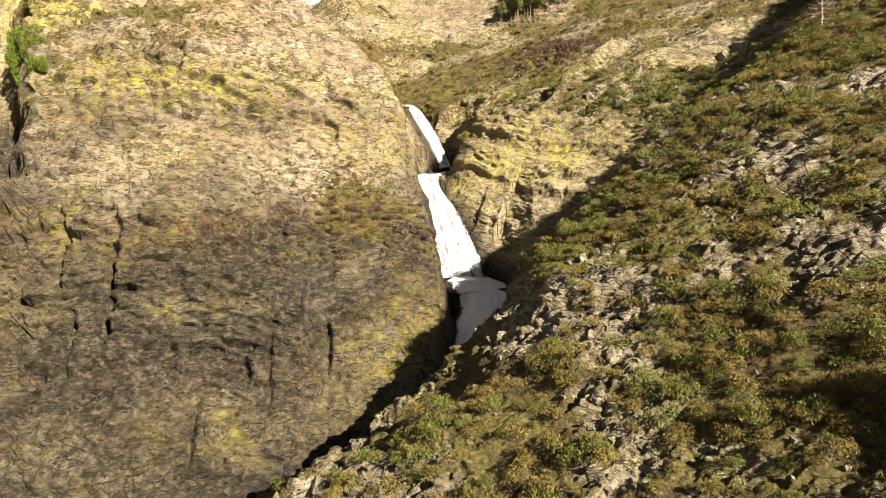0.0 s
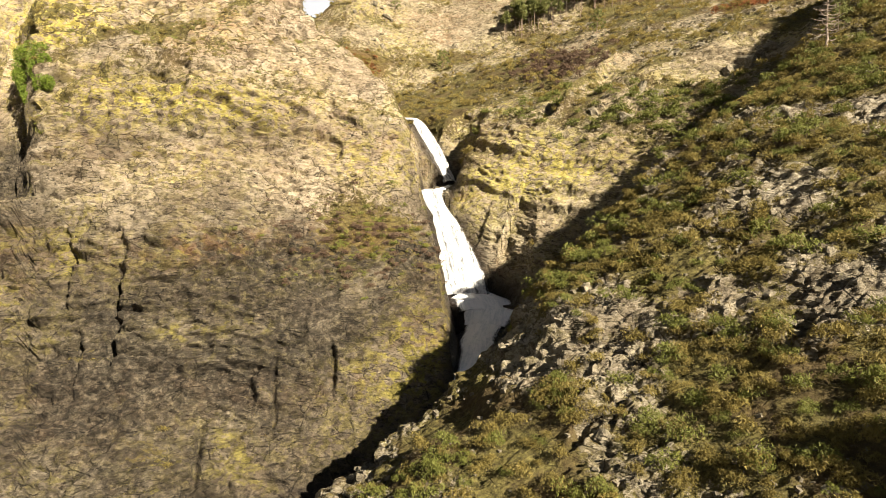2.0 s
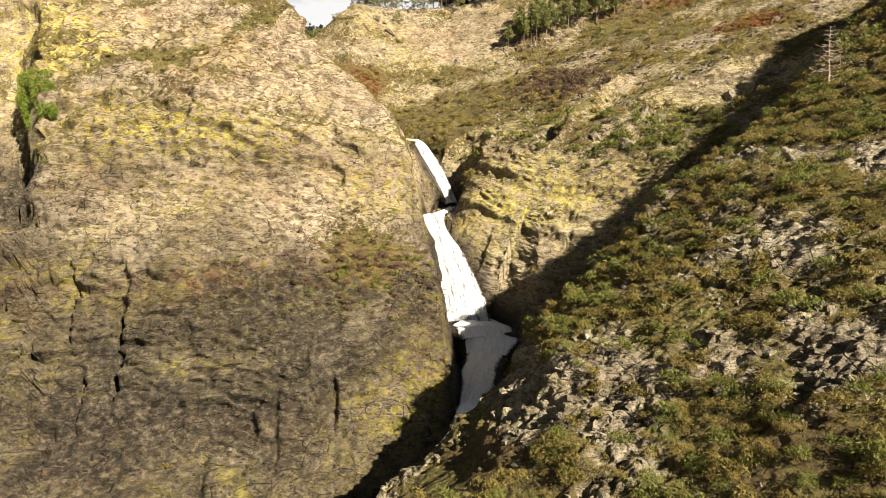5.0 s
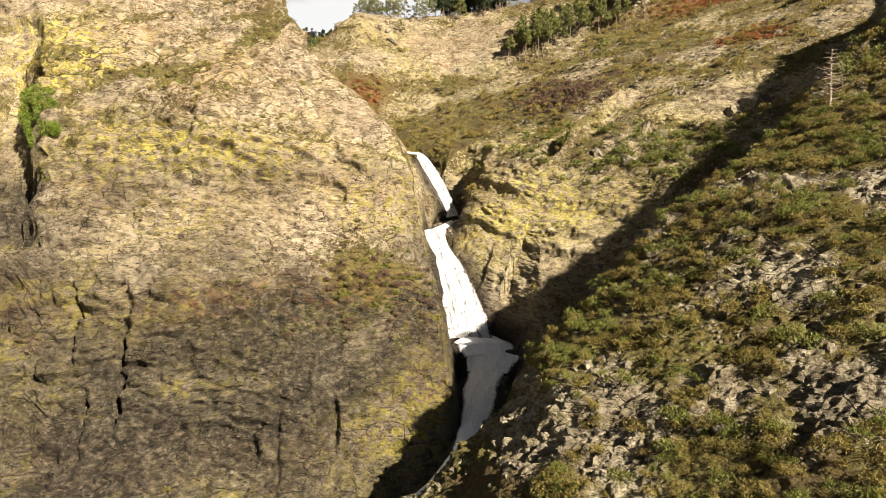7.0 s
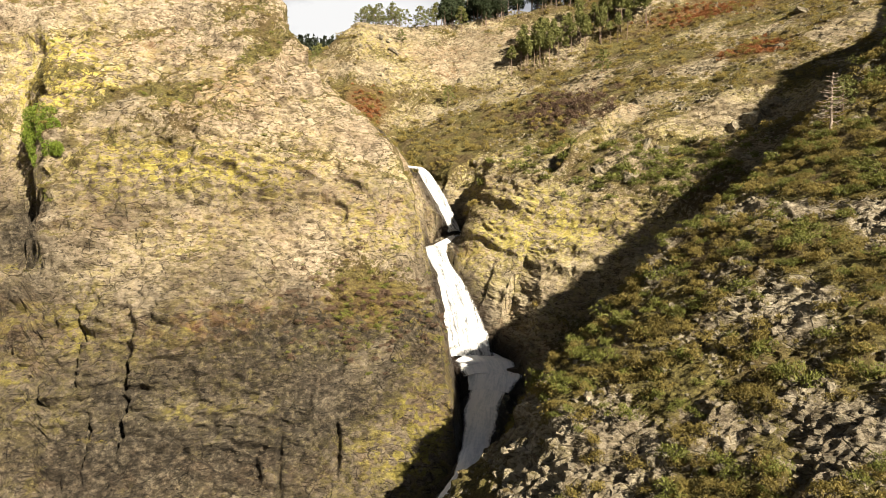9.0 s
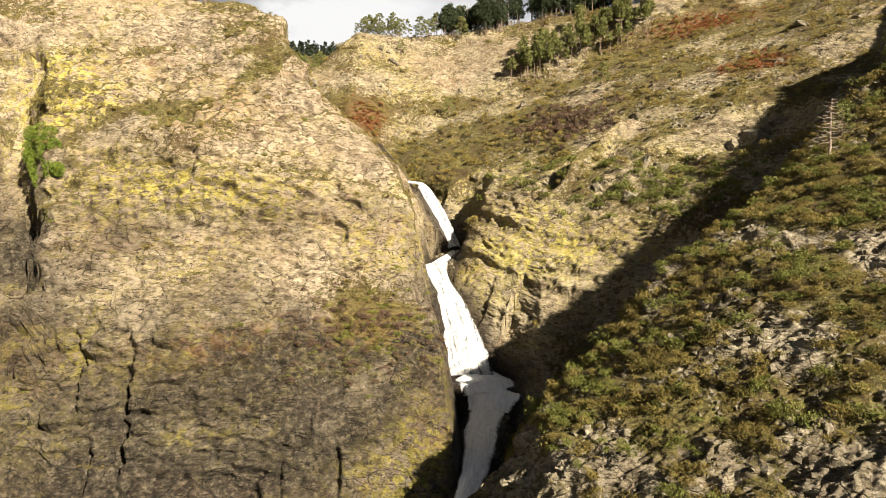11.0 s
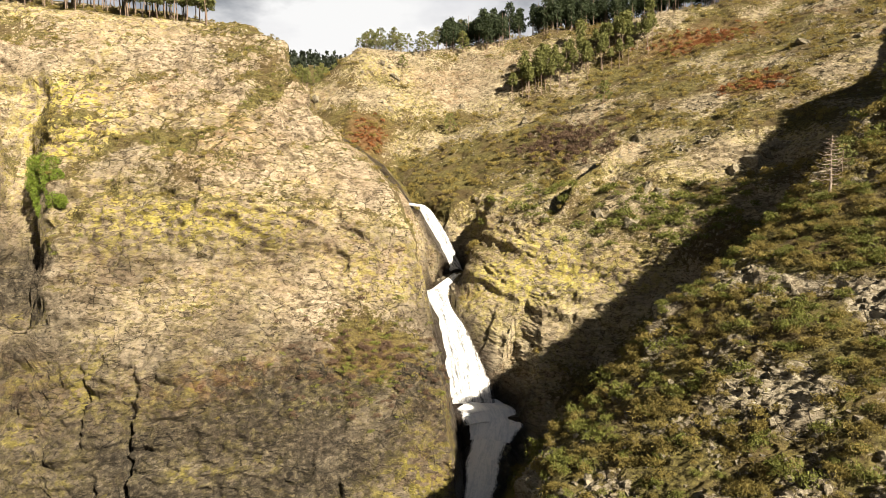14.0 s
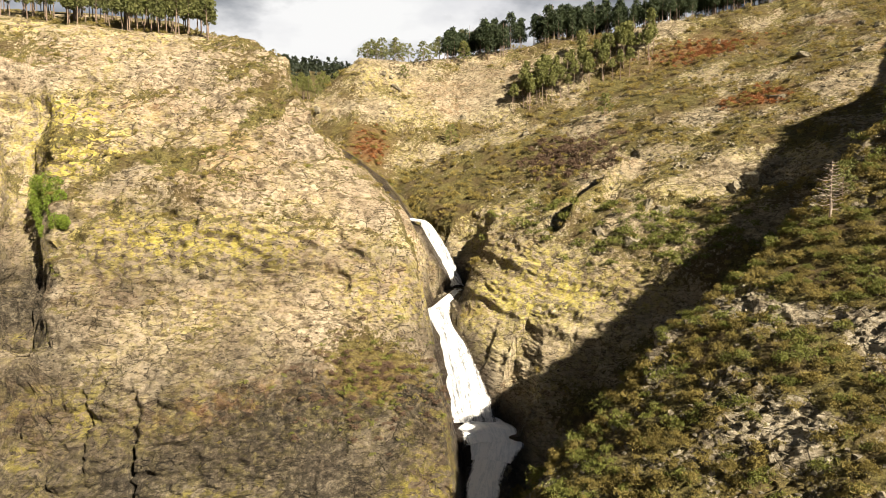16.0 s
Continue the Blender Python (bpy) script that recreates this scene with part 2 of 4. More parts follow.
CLIFF = rock_material("bedded_cliff_rock", (0.30, 0.242, 0.166), (0.40, 0.335, 0.24), (0.125, 0.095, 0.062), (0.47, 0.40, 0.10), (6, 4, 0), 0.72, 0.35)
SLAB = rock_material("tilted_slab_rock", (0.195, 0.165, 0.115), (0.34, 0.30, 0.225), (0.055, 0.043, 0.027), (0.29, 0.26, 0.07), (28, -24, 0), 0.75, 0.5)
WALL = rock_material("mossy_wall_rock", (0.255, 0.21, 0.137), (0.37, 0.315, 0.217), (0.085, 0.065, 0.04), (0.42, 0.365, 0.10), (4, -6, 0), 0.8, 0.4)
HEATH_LEAF = leaf_material("heath_leaves", (0.09, 0.072, 0.022), (0.175, 0.14, 0.04), (0.25, 0.195, 0.06), (0.25, 0.15, 0.07))
GORSE_LEAF = leaf_material("gorse_leaves", (0.07, 0.08, 0.018), (0.145, 0.152, 0.034), (0.25, 0.235, 0.056))
DRY_LEAF = leaf_material("dry_bracken", (0.16, 0.062, 0.024), (0.25, 0.105, 0.038), (0.23, 0.14, 0.055))
BRUSH_LEAF = leaf_material("bare_brown_brush", (0.055, 0.036, 0.024), (0.11, 0.072, 0.047), (0.17, 0.115, 0.08))
PINE_LEAF = leaf_material("pine_needles", (0.085, 0.095, 0.028), (0.145, 0.15, 0.046), (0.22, 0.205, 0.075))
PINE_MID = leaf_material("dense_pine_needles", (0.06, 0.07, 0.022), (0.105, 0.112, 0.036), (0.17, 0.16, 0.056))
# far needles darkened: the cloud shade over that wood is in the colour
SHADED_WOOD_LEAF = leaf_material("far_wood_needles", (0.016, 0.022, 0.015), (0.026, 0.034, 0.02), (0.042, 0.05, 0.026))
# crest needles: a darker pine copy with shade put into the colour
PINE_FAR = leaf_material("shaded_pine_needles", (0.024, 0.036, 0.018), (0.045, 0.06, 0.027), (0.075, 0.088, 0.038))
IVY_LEAF = leaf_material("ivy_leaves", (0.06, 0.09, 0.012), (0.125, 0.17, 0.022), (0.20, 0.235, 0.036))
PINE_BARK = bark_material("pine_bark", (0.07, 0.048, 0.036), (0.23, 0.165, 0.12))
DEAD_WOOD = bark_material("bleached_dead_wood", (0.13, 0.098, 0.075), (0.31, 0.25, 0.20))
TWIG = bark_material("twig_bark", (0.08, 0.06, 0.04), (0.17, 0.13, 0.085))
FALL_WATER = water_material("white_falling_water", 0.84, 0.58, 0.09)
CASCADE_WATER = water_material("broken_cascade_water", 0.70, 0.97, 0.80)


# ---- shape of the valley ----
HASH = np.random.default_rng(5).random(65536).astype(np.float32)


def lattice(ix, iy, iz, seed):
    key = np.asarray(ix).astype(np.int32) * 7349 + np.asarray(iy).astype(np.int32) * 19391 + np.asarray(iz).astype(np.int32) * 27917 + seed * 1543
    return HASH[(key ^ (key >> 7)) & 65535]


def grain(x, y, z, seed=0):
    """Smooth value noise, 0 to 1."""
    x, y, z = np.broadcast_arrays(np.asarray(x, np.float32), np.asarray(y, np.float32), np.asarray(z, np.float32))
    ix, iy, iz = np.floor(x), np.floor(y), np.floor(z)
    fx, fy, fz = x - ix, y - iy, z - iz
    fx, fy, fz = [f * f * (3 - 2 * f) for f in (fx, fy, fz)]
    kx, ky, kz = ix.astype(np.int32) * 7349 + seed * 1543, iy.astype(np.int32) * 19391, iz.astype(np.int32) * 27917

    def corner(a, b, c):
        key = kx + (ky + (a * 7349 + b * 19391 + c * 27917)) + kz
        return HASH[(key ^ (key >> 7)) & 65535]

    low = [corner(0, b, c) + (corner(1, b, c) - corner(0, b, c)) * fx for b in (0, 1) for c in (0, 1)]
    back_, front = low[0] + (low[2] - low[0]) * fy, low[1] + (low[3] - low[1]) * fy
    return back_ + (front - back_) * fz


def fractal(x, y, z, octaves=4, seed=0, gain=0.5):
    """Layered noise, about -0.5 to 0.5."""
    total, amp, norm = 0.0, 1.0, 0.0
    for k in range(octaves):
        total = total + amp * (grain(x * 2 ** k, y * 2 ** k, z * 2 ** k, seed + k) - 0.5)
        norm += amp
        amp *= gain
    return total / norm


def smin(a, b, k):
    h = np.clip(0.5 + 0.5 * (b - a) / k, 0, 1)
    return b * (1 - h) + a * h - k * h * (1 - h)


def smax(a, b, k):
    return -smin(-a, -b, k)


# the stream: x, y, height of the bed, half width
STREAM = [(-40, 205, 94, 1.5), (-22, 184, 82, 1.5), (-12, 171, 69, 1.5), (-8.2, 168.4, 68, 1.8), (-3.7, 166.2, 60, 2.8), (0.5, 164.6, 51.8, 2.4), (-2.5, 152, 49.6, 3.2),
          (-4, 143.6, 48.2, 4.0), (-1.2, 140.6, 43.2, 3.8), (1.4, 136.6, 35.6, 4.9), (3.6, 131.4, 26.4, 6.0), (7.5, 127.6, 25.2, 6.2), (7.2, 122, 21, 4.4), (5.0, 108, 18.4, 2.6),
          (2.2, 93, 16.4, 1.8), (-8, 87, 8.5, 1.8), (-24, 82, 1, 2.5), (-50, 66, -7, 3), (-90, 40, -12, 4), (-160, 0, -18, 5)]


def stream_near(x, y):
    best, bed, half, side = np.full(np.shape(x), 1e9), np.zeros(np.shape(x)), np.ones(np.shape(x)), np.ones(np.shape(x))
    for (ax, ay, az, aw), (bx, by, bz, bw) in zip(STREAM[:-1], STREAM[1:]):
        ux, uy = bx - ax, by - ay
        t = np.clip(((x - ax) * ux + (y - ay) * uy) / (ux * ux + uy * uy), 0, 1)
        d = np.hypot(x - ax - t * ux, y - ay - t * uy)
        nearer = d < best
        best = np.where(nearer, d, best)
        side = np.where(nearer, np.sign(ux * (y - ay) - uy * (x - ax)), side)
        bed = np.where(nearer, az + t * (bz - az), bed)
        half = np.where(nearer, aw + t * (bw - aw), half)
    return best, bed, half, side


def masses(x, y):
    """Heights of the left cliff, the right hillside, the rock behind the falls and the far land, before they are joined."""
    wob = 5.0 * fractal(x / 26, y / 26, 0.0, 3, 11)
    # left cliff: two profiles from valley to plateau, blended along the face
    cleft = 20.0 * np.exp(-((x + 96 + 0.62 * (y - 135)) / 6.0) ** 4) * np.clip((158 - y) / 8, 0, 1) * np.clip((y - 110) / 10, 0, 1)
    ye = y + wob - cleft
    pa = np.interp(ye, (40, 74, 82, 89, 97, 101, 106, 119, 124, 128, 142, 160, 186, 210, 290), (-16, 0, 9, 15.5, 22, 32, 42, 58, 68, 75, 89, 108, 123, 131, 154))
    pb = np.interp(ye, (50, 85, 93, 100, 104, 112, 125, 130, 134, 150, 166, 200, 290), (-12, 0, 9, 17, 25, 32, 44, 58, 67, 87, 108, 118, 124))
    s = np.clip((x + 52) / 30, 0, 1)
    face = pa + (pb - pa) * s * s * (3 - 2 * s)
    face = face + 0.11 * np.clip(-75 - x, 0, 90) * np.clip((y - 150) / 30, 0, 1)
    xs = x + 0.35 * wob + 0.32 * np.clip(y - 163, 0, 70)
    side = np.interp(xs, (-120, -60, -45.5, -42.5, -33, -20, -12, -9, -5, 1.0, 5.0, 30), (170, 130, 117, 106, 91, 79, 71, 64, 47, 24, 9, -40))
    left = smin(face, side, 3.0)
    # right hillside with its ridge towards the gully
    yr = 81 + 0.47 * x + 6.0 * fractal(x / 18, 0.0, 3.0, 3, 5)
    slope = 28.2 + 0.50 * (x - 29) + 0.49 * (np.minimum(y, yr) - 48) - np.clip(0.53 * (13 - x), 0, 5.9) * np.clip((y - 61) / 12, 0, 1) + 3.0 * np.exp(-((x - 46) / 14) ** 2 - ((y - 80) / 12) ** 2) - 2.0 * np.exp(-((x - 20) / 10) ** 2 - ((y - 56) / 12) ** 2) - 1.6 * np.exp(-((x - 22) / 13) ** 2 - ((y - 88) / 8) ** 2)
    slope = slope + 9.0 * np.clip((x - 84) / 22, 0, 1)
    right = slope - 0.9 * np.clip(y - yr, 0, 999) - 0.014 * np.clip(y - yr + 15, 0, 15) ** 2
    right = right + 4.5 * fractal(x / 17, y / 17, 0.0, 4, 21)
    # rock behind the falls
    upper = 70 + 0.36 * (x - 36) + 0.46 * (y - 145)
    wall = 47 + 1.7 * (y - 135) + 0.75 * (x - 24.5)
    flank = 67 + 1.5 * (x - 13) + 1.0 * (y - 150)
    crest = 138.5 + 0.10 * (x - 10) + 0.0012 * np.clip(x - 60, 0, 200) ** 2 + 0.02 * (y - 255)
    mid = smin(smin(upper, wall + 0.7 * wob, 5.0), smin(flank, crest, 6.0), 5.0) + 5.0 * fractal(x / 22, y / 22, 1.0, 4, 31)
    lip = 147.5 + 0.06 * (x - 50)
    mid = mid + (6.5 * np.clip((y - lip) / 3.0, 0, 1) - 4.5) * np.clip((x - 40) / 8, 0, 1) * np.clip((84 - x) / 10, 0, 1) * np.clip((175 - y) / 18, 0, 1) * np.clip((y - 132) / 10, 0, 1)
    back = smin(98 + 1.35 * (y - 234) + 0.35 * np.abs(x), crest - 1.0, 4.0) + 4.0 * fractal(x / 20, y / 20, 2.0, 3, 41)
    back = back - 0.8 * np.clip(-38 - x, 0, 60) * np.clip((330 - y) / 60, 0, 1)
    mid = smax(mid, back, 4.0)
    # far land and the valley floor
    far = smin(124 + 0.38 * (y - 300), 179 - 0.21 * np.clip(x + 154, -60, 200) + 6 * fractal(x / 60, y / 60, 0.0, 2, 45), 6.0)
    low = -14 - 0.03 * np.clip(-y, 0, 300) + 0.35 * np.clip(np.abs(x) - 140, 0, 200)
    # unseen hill added out of view, to cast shade on the lower right hillside
    shade_hill = 105 * np.exp(-((x - 101) / 30) ** 2 - ((y + 33) / 30) ** 2) - 14
    low = smax(low, shade_hill, 6.0)
    far = smax(np.where(y > 250, far, -60), low, 3.0)
    return left, right, mid, far


def join(parts, x, y):
    left, right, mid, far = parts
    h = smax(smax(left, mid, 3.0), smax(right, far, 4.0), 3.0)
    d, bed, half, side = stream_near(x, y)
    dd = np.clip(d - half, 0, 999)
    h = np.minimum(h, bed + np.where((side < 0) & (y < 146), 4.6, 1.9) * dd + 0.05 * dd * dd)
    h = np.maximum(h, bed - 0.9 * dd - 0.02 * dd * dd)
    return h


def height(x, y):
    x, y = np.asarray(x, float), np.asarray(y, float)
    return join(masses(x, y), x, y)


# ---- rock relief ----
def cells(x, y, z, seed):
    """Broken blocks: jittered cells, each with its own depth and tilted face, and the distance to the joint."""
    shape = np.shape(x)
    p = [np.asarray(q, np.float32).ravel() for q in (x, y, z)]
    base = [np.floor(q - 0.5).astype(np.int32) for q in p]
    f1, f2 = np.full(p[0].shape, 9.0, np.float32), np.full(p[0].shape, 9.0, np.float32)
    val, val2 = np.zeros(p[0].shape, np.float32), np.zeros(p[0].shape, np.float32)
    for a in (0, 1):
        for b in (0, 1):
            for c in (0, 1):
                i, j, k = base[0] + a, base[1] + b, base[2] + c
                dx = p[0] - i - 0.15 - 0.7 * lattice(i, j, k, seed)
                dy = p[1] - j - 0.15 - 0.7 * lattice(i, j, k, seed + 1)
                dz = p[2] - k - 0.15 - 0.7 * lattice(i, j, k, seed + 2)
                d = dx * dx + dy * dy + dz * dz
                v = lattice(i, j, k, seed + 3) - 0.5 + (lattice(i, j, k, seed + 4) - 0.5) * dx * 1.3 + (lattice(i, j, k, seed + 5) - 0.5) * dz * 1.3 + (lattice(i, j, k, seed + 6) - 0.5) * dy * 1.3
                closer = d < f1
                second = ~closer & (d < f2)
                f2 = np.where(closer, f1, np.minimum(f2, d))
                val2 = np.where(closer, val, np.where(second, v, val2))
                val = np.where(closer, v, val)
                f1 = np.minimum(f1, d)
    edge = np.sqrt(f2) - np.sqrt(f1)
    val = val + (val2 - val) * 0.5 * np.clip(1 - edge / 0.08, 0, 1)
    return val.reshape(shape), edge.reshape(shape)


def beds(b, h, seed):
    """Beds of uneven thickness: the depth of each bed, with a sharp lip."""
    k = np.floor(b / h)
    f = b / h - k
    lo, hi = lattice(k, k * 0 + 7, k * 0, seed), lattice(k + 1, k * 0 + 7, k * 0, seed)
    t = np.clip((f - 0.82) / 0.18, 0, 1)
    return lo + (hi - lo) * t - 0.5


def relief(x, y, z, kind):
    """How far the rock stands proud of the smooth land, in metres."""
    wx = x + 2.4 * fractal(x / 9, y / 9, z / 9, 4, 51)
    wy = y + 2.4 * fractal(x / 9, y / 9, z / 9, 4, 56)
    wz = z + 1.8 * fractal(x / 14, y / 14, z / 8, 4, 61)
    if kind == "slab":
        b = 0.80 * wz - 0.42 * wx + 0.30 * wy
        j, k = 0.75 * wx + 0.35 * wy + 0.3 * wz, 0.75 * wy - 0.3 * wx
        big, small = (4.6, 4.6, 2.2), (1.8, 1.8, 0.9)
    else:
        b, j, k = wz + 0.10 * wx - 0.05 * wy + 0.003 * np.clip(wx + 42, -60, 60) ** 2, wx, wy
        big, small = (7.5, 7.5, 4.0), (2.6, 2.6, 1.3)
    v1, e1 = cells(j / big[0], k / big[1], b / big[2], 71)
    v2, e2 = cells(j / small[0], k / small[1], b / small[2], 83)
    v3, e3 = cells(j / small[0] * 2.3 + 5, k / small[1] * 2.3, b / small[2] * 2.3, 89)
    split = np.clip(fractal(x / 16, y / 16, z / 16, 3, 95) * 6, 0, 1)
    calm = {"wall": 0.35, "bed": 0.95, "slab": 0.62}[kind]
    out = calm * 1.9 * v1 - 0.6 * calm * split * np.clip(1 - e1 / 0.06, 0, 1) + 1.25 * calm * v2 - 0.40 * calm * split * np.clip(1 - e2 / 0.10, 0, 1) + 0.55 * v3 - 0.12 * np.clip(1 - e3 / 0.12, 0, 1)
    rough = 0.35 + 1.2 * grain(x / 8, y / 8, z / 5, 99)
    out = out + (1.2 * beds(b, 3.7, 91) + 0.8 * beds(b + 0.4, 1.5, 93)) * rough
    ridged = 0.5 - np.abs(fractal(x / 3.2, y / 3.2, z / 2.2, 4, 97, 0.65)) * 2
    if kind == "bed":
        out = out + 2.3 * beds(b + 0.9, 5.2, 104) * np.clip(0.45 + 3.0 * fractal(x / 30, y / 30, z / 14, 3, 107), 0, 1)
    return out + 0.30 * ridged


def soften(q):
    """Evens the steps between neighbouring columns, so that ledges run clean."""
    for k in range(2):
        p = np.pad(q, [(1, 1), (0, 0)], mode="edge")
        q = 0.25 * p[:-2] + 0.5 * q + 0.25 * p[2:]
    return q


def spot(x, y, z, cx, cy, cz, rx, ry, rz):
    return np.exp(-(((x - cx) / rx) ** 2 + ((y - cy) / ry) ** 2 + ((z - cz) / rz) ** 2))


# ---- the land: one sheet, finest where the valley faces the open side ----
COLS, ROWS_N, SIDE = 650, 1150, 18
theta = np.concatenate([np.radians(np.linspace(-180, -39.5, SIDE, endpoint=False)), np.radians(np.linspace(-39.5, 39.5, COLS)), np.radians(np.linspace(39.5, 180, SIDE + 1)[1:])])
r_fine = np.concatenate([np.linspace(0.05, 40, 60, endpoint=False), np.linspace(40, 330, 1500, endpoint=False), np.geomspace(330, 4200, 120)])
lead = np.unique(np.concatenate([np.arange(0, len(theta), 5), [len(theta) - 1]]))
T, R = np.meshgrid(theta[lead], r_fine, indexing="ij")
Z = height(np.sin(T) * R, np.cos(T) * R)
step = np.hypot(np.diff(R, axis=1), np.diff(Z, axis=1)) / np.maximum(R[:, 1:], 30) * np.interp(R[:, 1:], (38, 44, 270, 300), (0.12, 1.0, 1.0, 0.22))
arc = np.concatenate([np.zeros((len(lead), 1)), np.cumsum(step, axis=1)], axis=1)
# even out the spacing between neighbouring columns
lead_r = np.stack([np.interp(np.linspace(0, arc[c, -1], ROWS_N), arc[c], r_fine) for c in range(len(lead))])
w_c = np.interp(np.arange(len(theta)), lead, np.arange(len(lead)))
k_c = np.minimum(w_c.astype(int), len(lead) - 2)
rows_r = lead_r[k_c] + (lead_r[k_c + 1] - lead_r[k_c]) * (w_c - k_c)[:, None]
X, Y = np.sin(theta)[:, None] * rows_r, np.cos(theta)[:, None] * rows_r
parts_h = masses(X, Y)
Z = join(parts_h, X, Y)
owner = np.argmax(np.stack(parts_h), axis=0)
du = [np.gradient(q, axis=0) for q in (X, Y, Z)]
dv = [np.gradient(q, axis=1) for q in (X, Y, Z)]
NX, NY, NZ = du[1] * dv[2] - du[2] * dv[1], du[2] * dv[0] - du[0] * dv[2], du[0] * dv[1] - du[1] * dv[0]
nl = np.sqrt(NX * NX + NY * NY + NZ * NZ) * np.where(NZ < 0, -1, 1)
NX, NY, NZ = NX / nl, NY / nl, NZ / nl
steep = np.hypot(NX, NY) / np.maximum(NZ, 0.05)
d_s, bed_s, half_s, _ = stream_near(X, Y)
bank = np.clip((d_s - half_s) / 3.0, 0, 1)
outcrop = np.clip(fractal(X / 9, Y / 9, Z / 9, 4, 101) * 5 + 0.55, 0, 1)
rocky = np.where(owner == 1, 0.3 + 0.7 * outcrop, np.clip((steep - 0.15) * 1.6, 0.35, 1))
rocky = np.where(owner == 3, 0.15, rocky) * np.where(owner == 2, 0.55 + 0.65 * outcrop, 1.0)
near_land = np.clip((420 - rows_r) / 120, 0, 1) * np.clip((np.radians(39.7) - np.abs(theta[:, None])) / 0.01, 0, 1) * np.clip((rows_r - 25) / 15, 0, 1)
D = np.empty_like(Z)
slabby = owner == 1
D[slabby] = relief(X[slabby], Y[slabby], Z[slabby], "slab")
backed = owner == 2
D[backed] = relief(X[backed], Y[backed], Z[backed], "wall")
bedded = ~slabby & ~backed
D[bedded] = relief(X[bedded], Y[bedded], Z[bedded], "bed")
D = np.where((owner == 0) & (X > -34), np.clip(1.0 - 0.035 * (X + 34), 0.35, 1.0), 1.0) * D
D = soften(D * rocky * near_land * (0.15 + 0.85 * bank))
# open fissures in the cliff, and the dark ravine above the wall
for xf, lean, z0, z1, wide, deep in ((-53.3, -0.16, 19, 35, 0.6, 2.8), (-18.7, -0.1, 14, 25, 0.7, 1.3), (-57.4, -0.25, 15, 26, 0.55, 1.5), (-36.1, -0.2, 3, 13, 0.55, 1.6), (-27.5, -0.15, 10, 22, 0.5, 1.2), (-63, -0.1, 26, 42, 0.55, 1.4)):
    zm = 0.5 * (z0 + z1)
    jag = 1.6 * fractal(Z / 4, xf, 0.0, 3, 161)
    D = D - deep * np.exp(-((X - xf - lean * (Z - zm) - jag) / wide) ** 2) * np.clip((Z - z0) / 3, 0, 1) * np.clip((z1 - Z) / 3, 0, 1) * (owner == 0)
rav = (X - 23) * 0.655 - (Y - 149) * 0.756 + 2.2 * fractal(X / 9, Y / 9, 0.0, 2, 171)
on_way = np.clip((X - 20) / 5, 0, 1) * np.clip((50 - X) / 5, 0, 1) * np.clip((Y - 147) / 5, 0, 1) * (owner == 2)
D = D - 6.0 * np.exp(-((rav + 0.6) / 2.6) ** 2) * on_way + 4.6 * np.exp(-((rav - 3.6) / 2.4) ** 2) * on_way
XD, YD, ZD = X + NX * D, Y + NY * D, Z + NZ * D

# cover: heath on ledges and gentle ground, lichen, iron stain, wet rock, dark rock with painted cloud shade
gzr = np.gradient(ZD, axis=1)
gr = np.maximum(np.abs(np.gradient(np.hypot(XD, YD), axis=1)), 1e-3)
ledge = np.clip(1.25 - np.abs(gzr) / gr, 0, 1)
cover_n = fractal(XD / 14, YD / 14, ZD / 10, 4, 111)
veg = np.where(owner == 0, 0.34 * ledge + 1.2 * cover_n + 0.20, 0.22 * ledge + 1.3 * cover_n + 0.38)
veg = np.where(owner == 1, 0.60 + 1.0 * cover_n - 0.45 * (outcrop - 0.35) + 0.1 * ledge, veg)
veg = veg + 0.6 * spot(XD, YD, ZD, -16, 118, 38, 13, 9, 8) + 0.55 * spot(XD, YD, ZD, -62, 140, 86, 26, 10, 6) * ledge + 0.5 * spot(XD, YD, ZD, -24, 205, 92, 16, 28, 12)
veg = veg + 0.3 * spot(XD, YD, ZD, 30, 190, 85, 30, 20, 14)
shelf = np.clip((XD + 84) / 36, 0, 1)
veg = veg + 0.38 * spot(XD, YD, ZD, XD, 126 + 32 * shelf, 73 + 29 * shelf, 9, 7, 4.0) * (XD < -45) * (XD > -92)
slant = np.clip((XD + 80) / 36, 0, 1)
bench = spot(XD, YD, ZD, XD, 120.5 + 29 * slant + 2.0 * cover_n, 62 + 34 * slant + 6.0 * cover_n, 9, 5, 3.0) * (XD < -41) * (XD > -82)
veg = veg + 0.42 * bench + 0.5 * spot(XD, YD, ZD, XD, 139 - 0.25 * (XD + 60), 84 + 0.05 * (XD + 60), 9, 7, 2.2) * (XD < -60) * (XD > -80)
veg = np.where(ZD > 100 + 0.12 * np.clip(XD, 0, 200), veg + 0.12, veg)
veg = veg - 0.32 * spot(XD, YD, ZD, -5, 248, 122, 45, 16, 16) - 0.35 * spot(XD, YD, ZD, 22, 140, 54, 20, 12, 14)
veg = np.where((owner == 3), 0.8, veg) - 1.2 * np.clip(1 - (d_s - half_s) / 2.0, 0, 1)
lichen = 0.12 + 1.7 * fractal(XD / 18, YD / 18, ZD / 9, 3, 121)
lichen = lichen + 1.5 * spot(XD, YD, ZD, -55, 126, 66, 22, 20, 6.5) + 1.6 * spot(XD, YD, ZD, -95, 148, 90, 12, 16, 11) + 1.5 * spot(XD, YD, ZD, -86, 139, 85, 11, 12, 7) + 0.9 * spot(XD, YD, ZD, -8, 100, 20, 12, 14, 12)
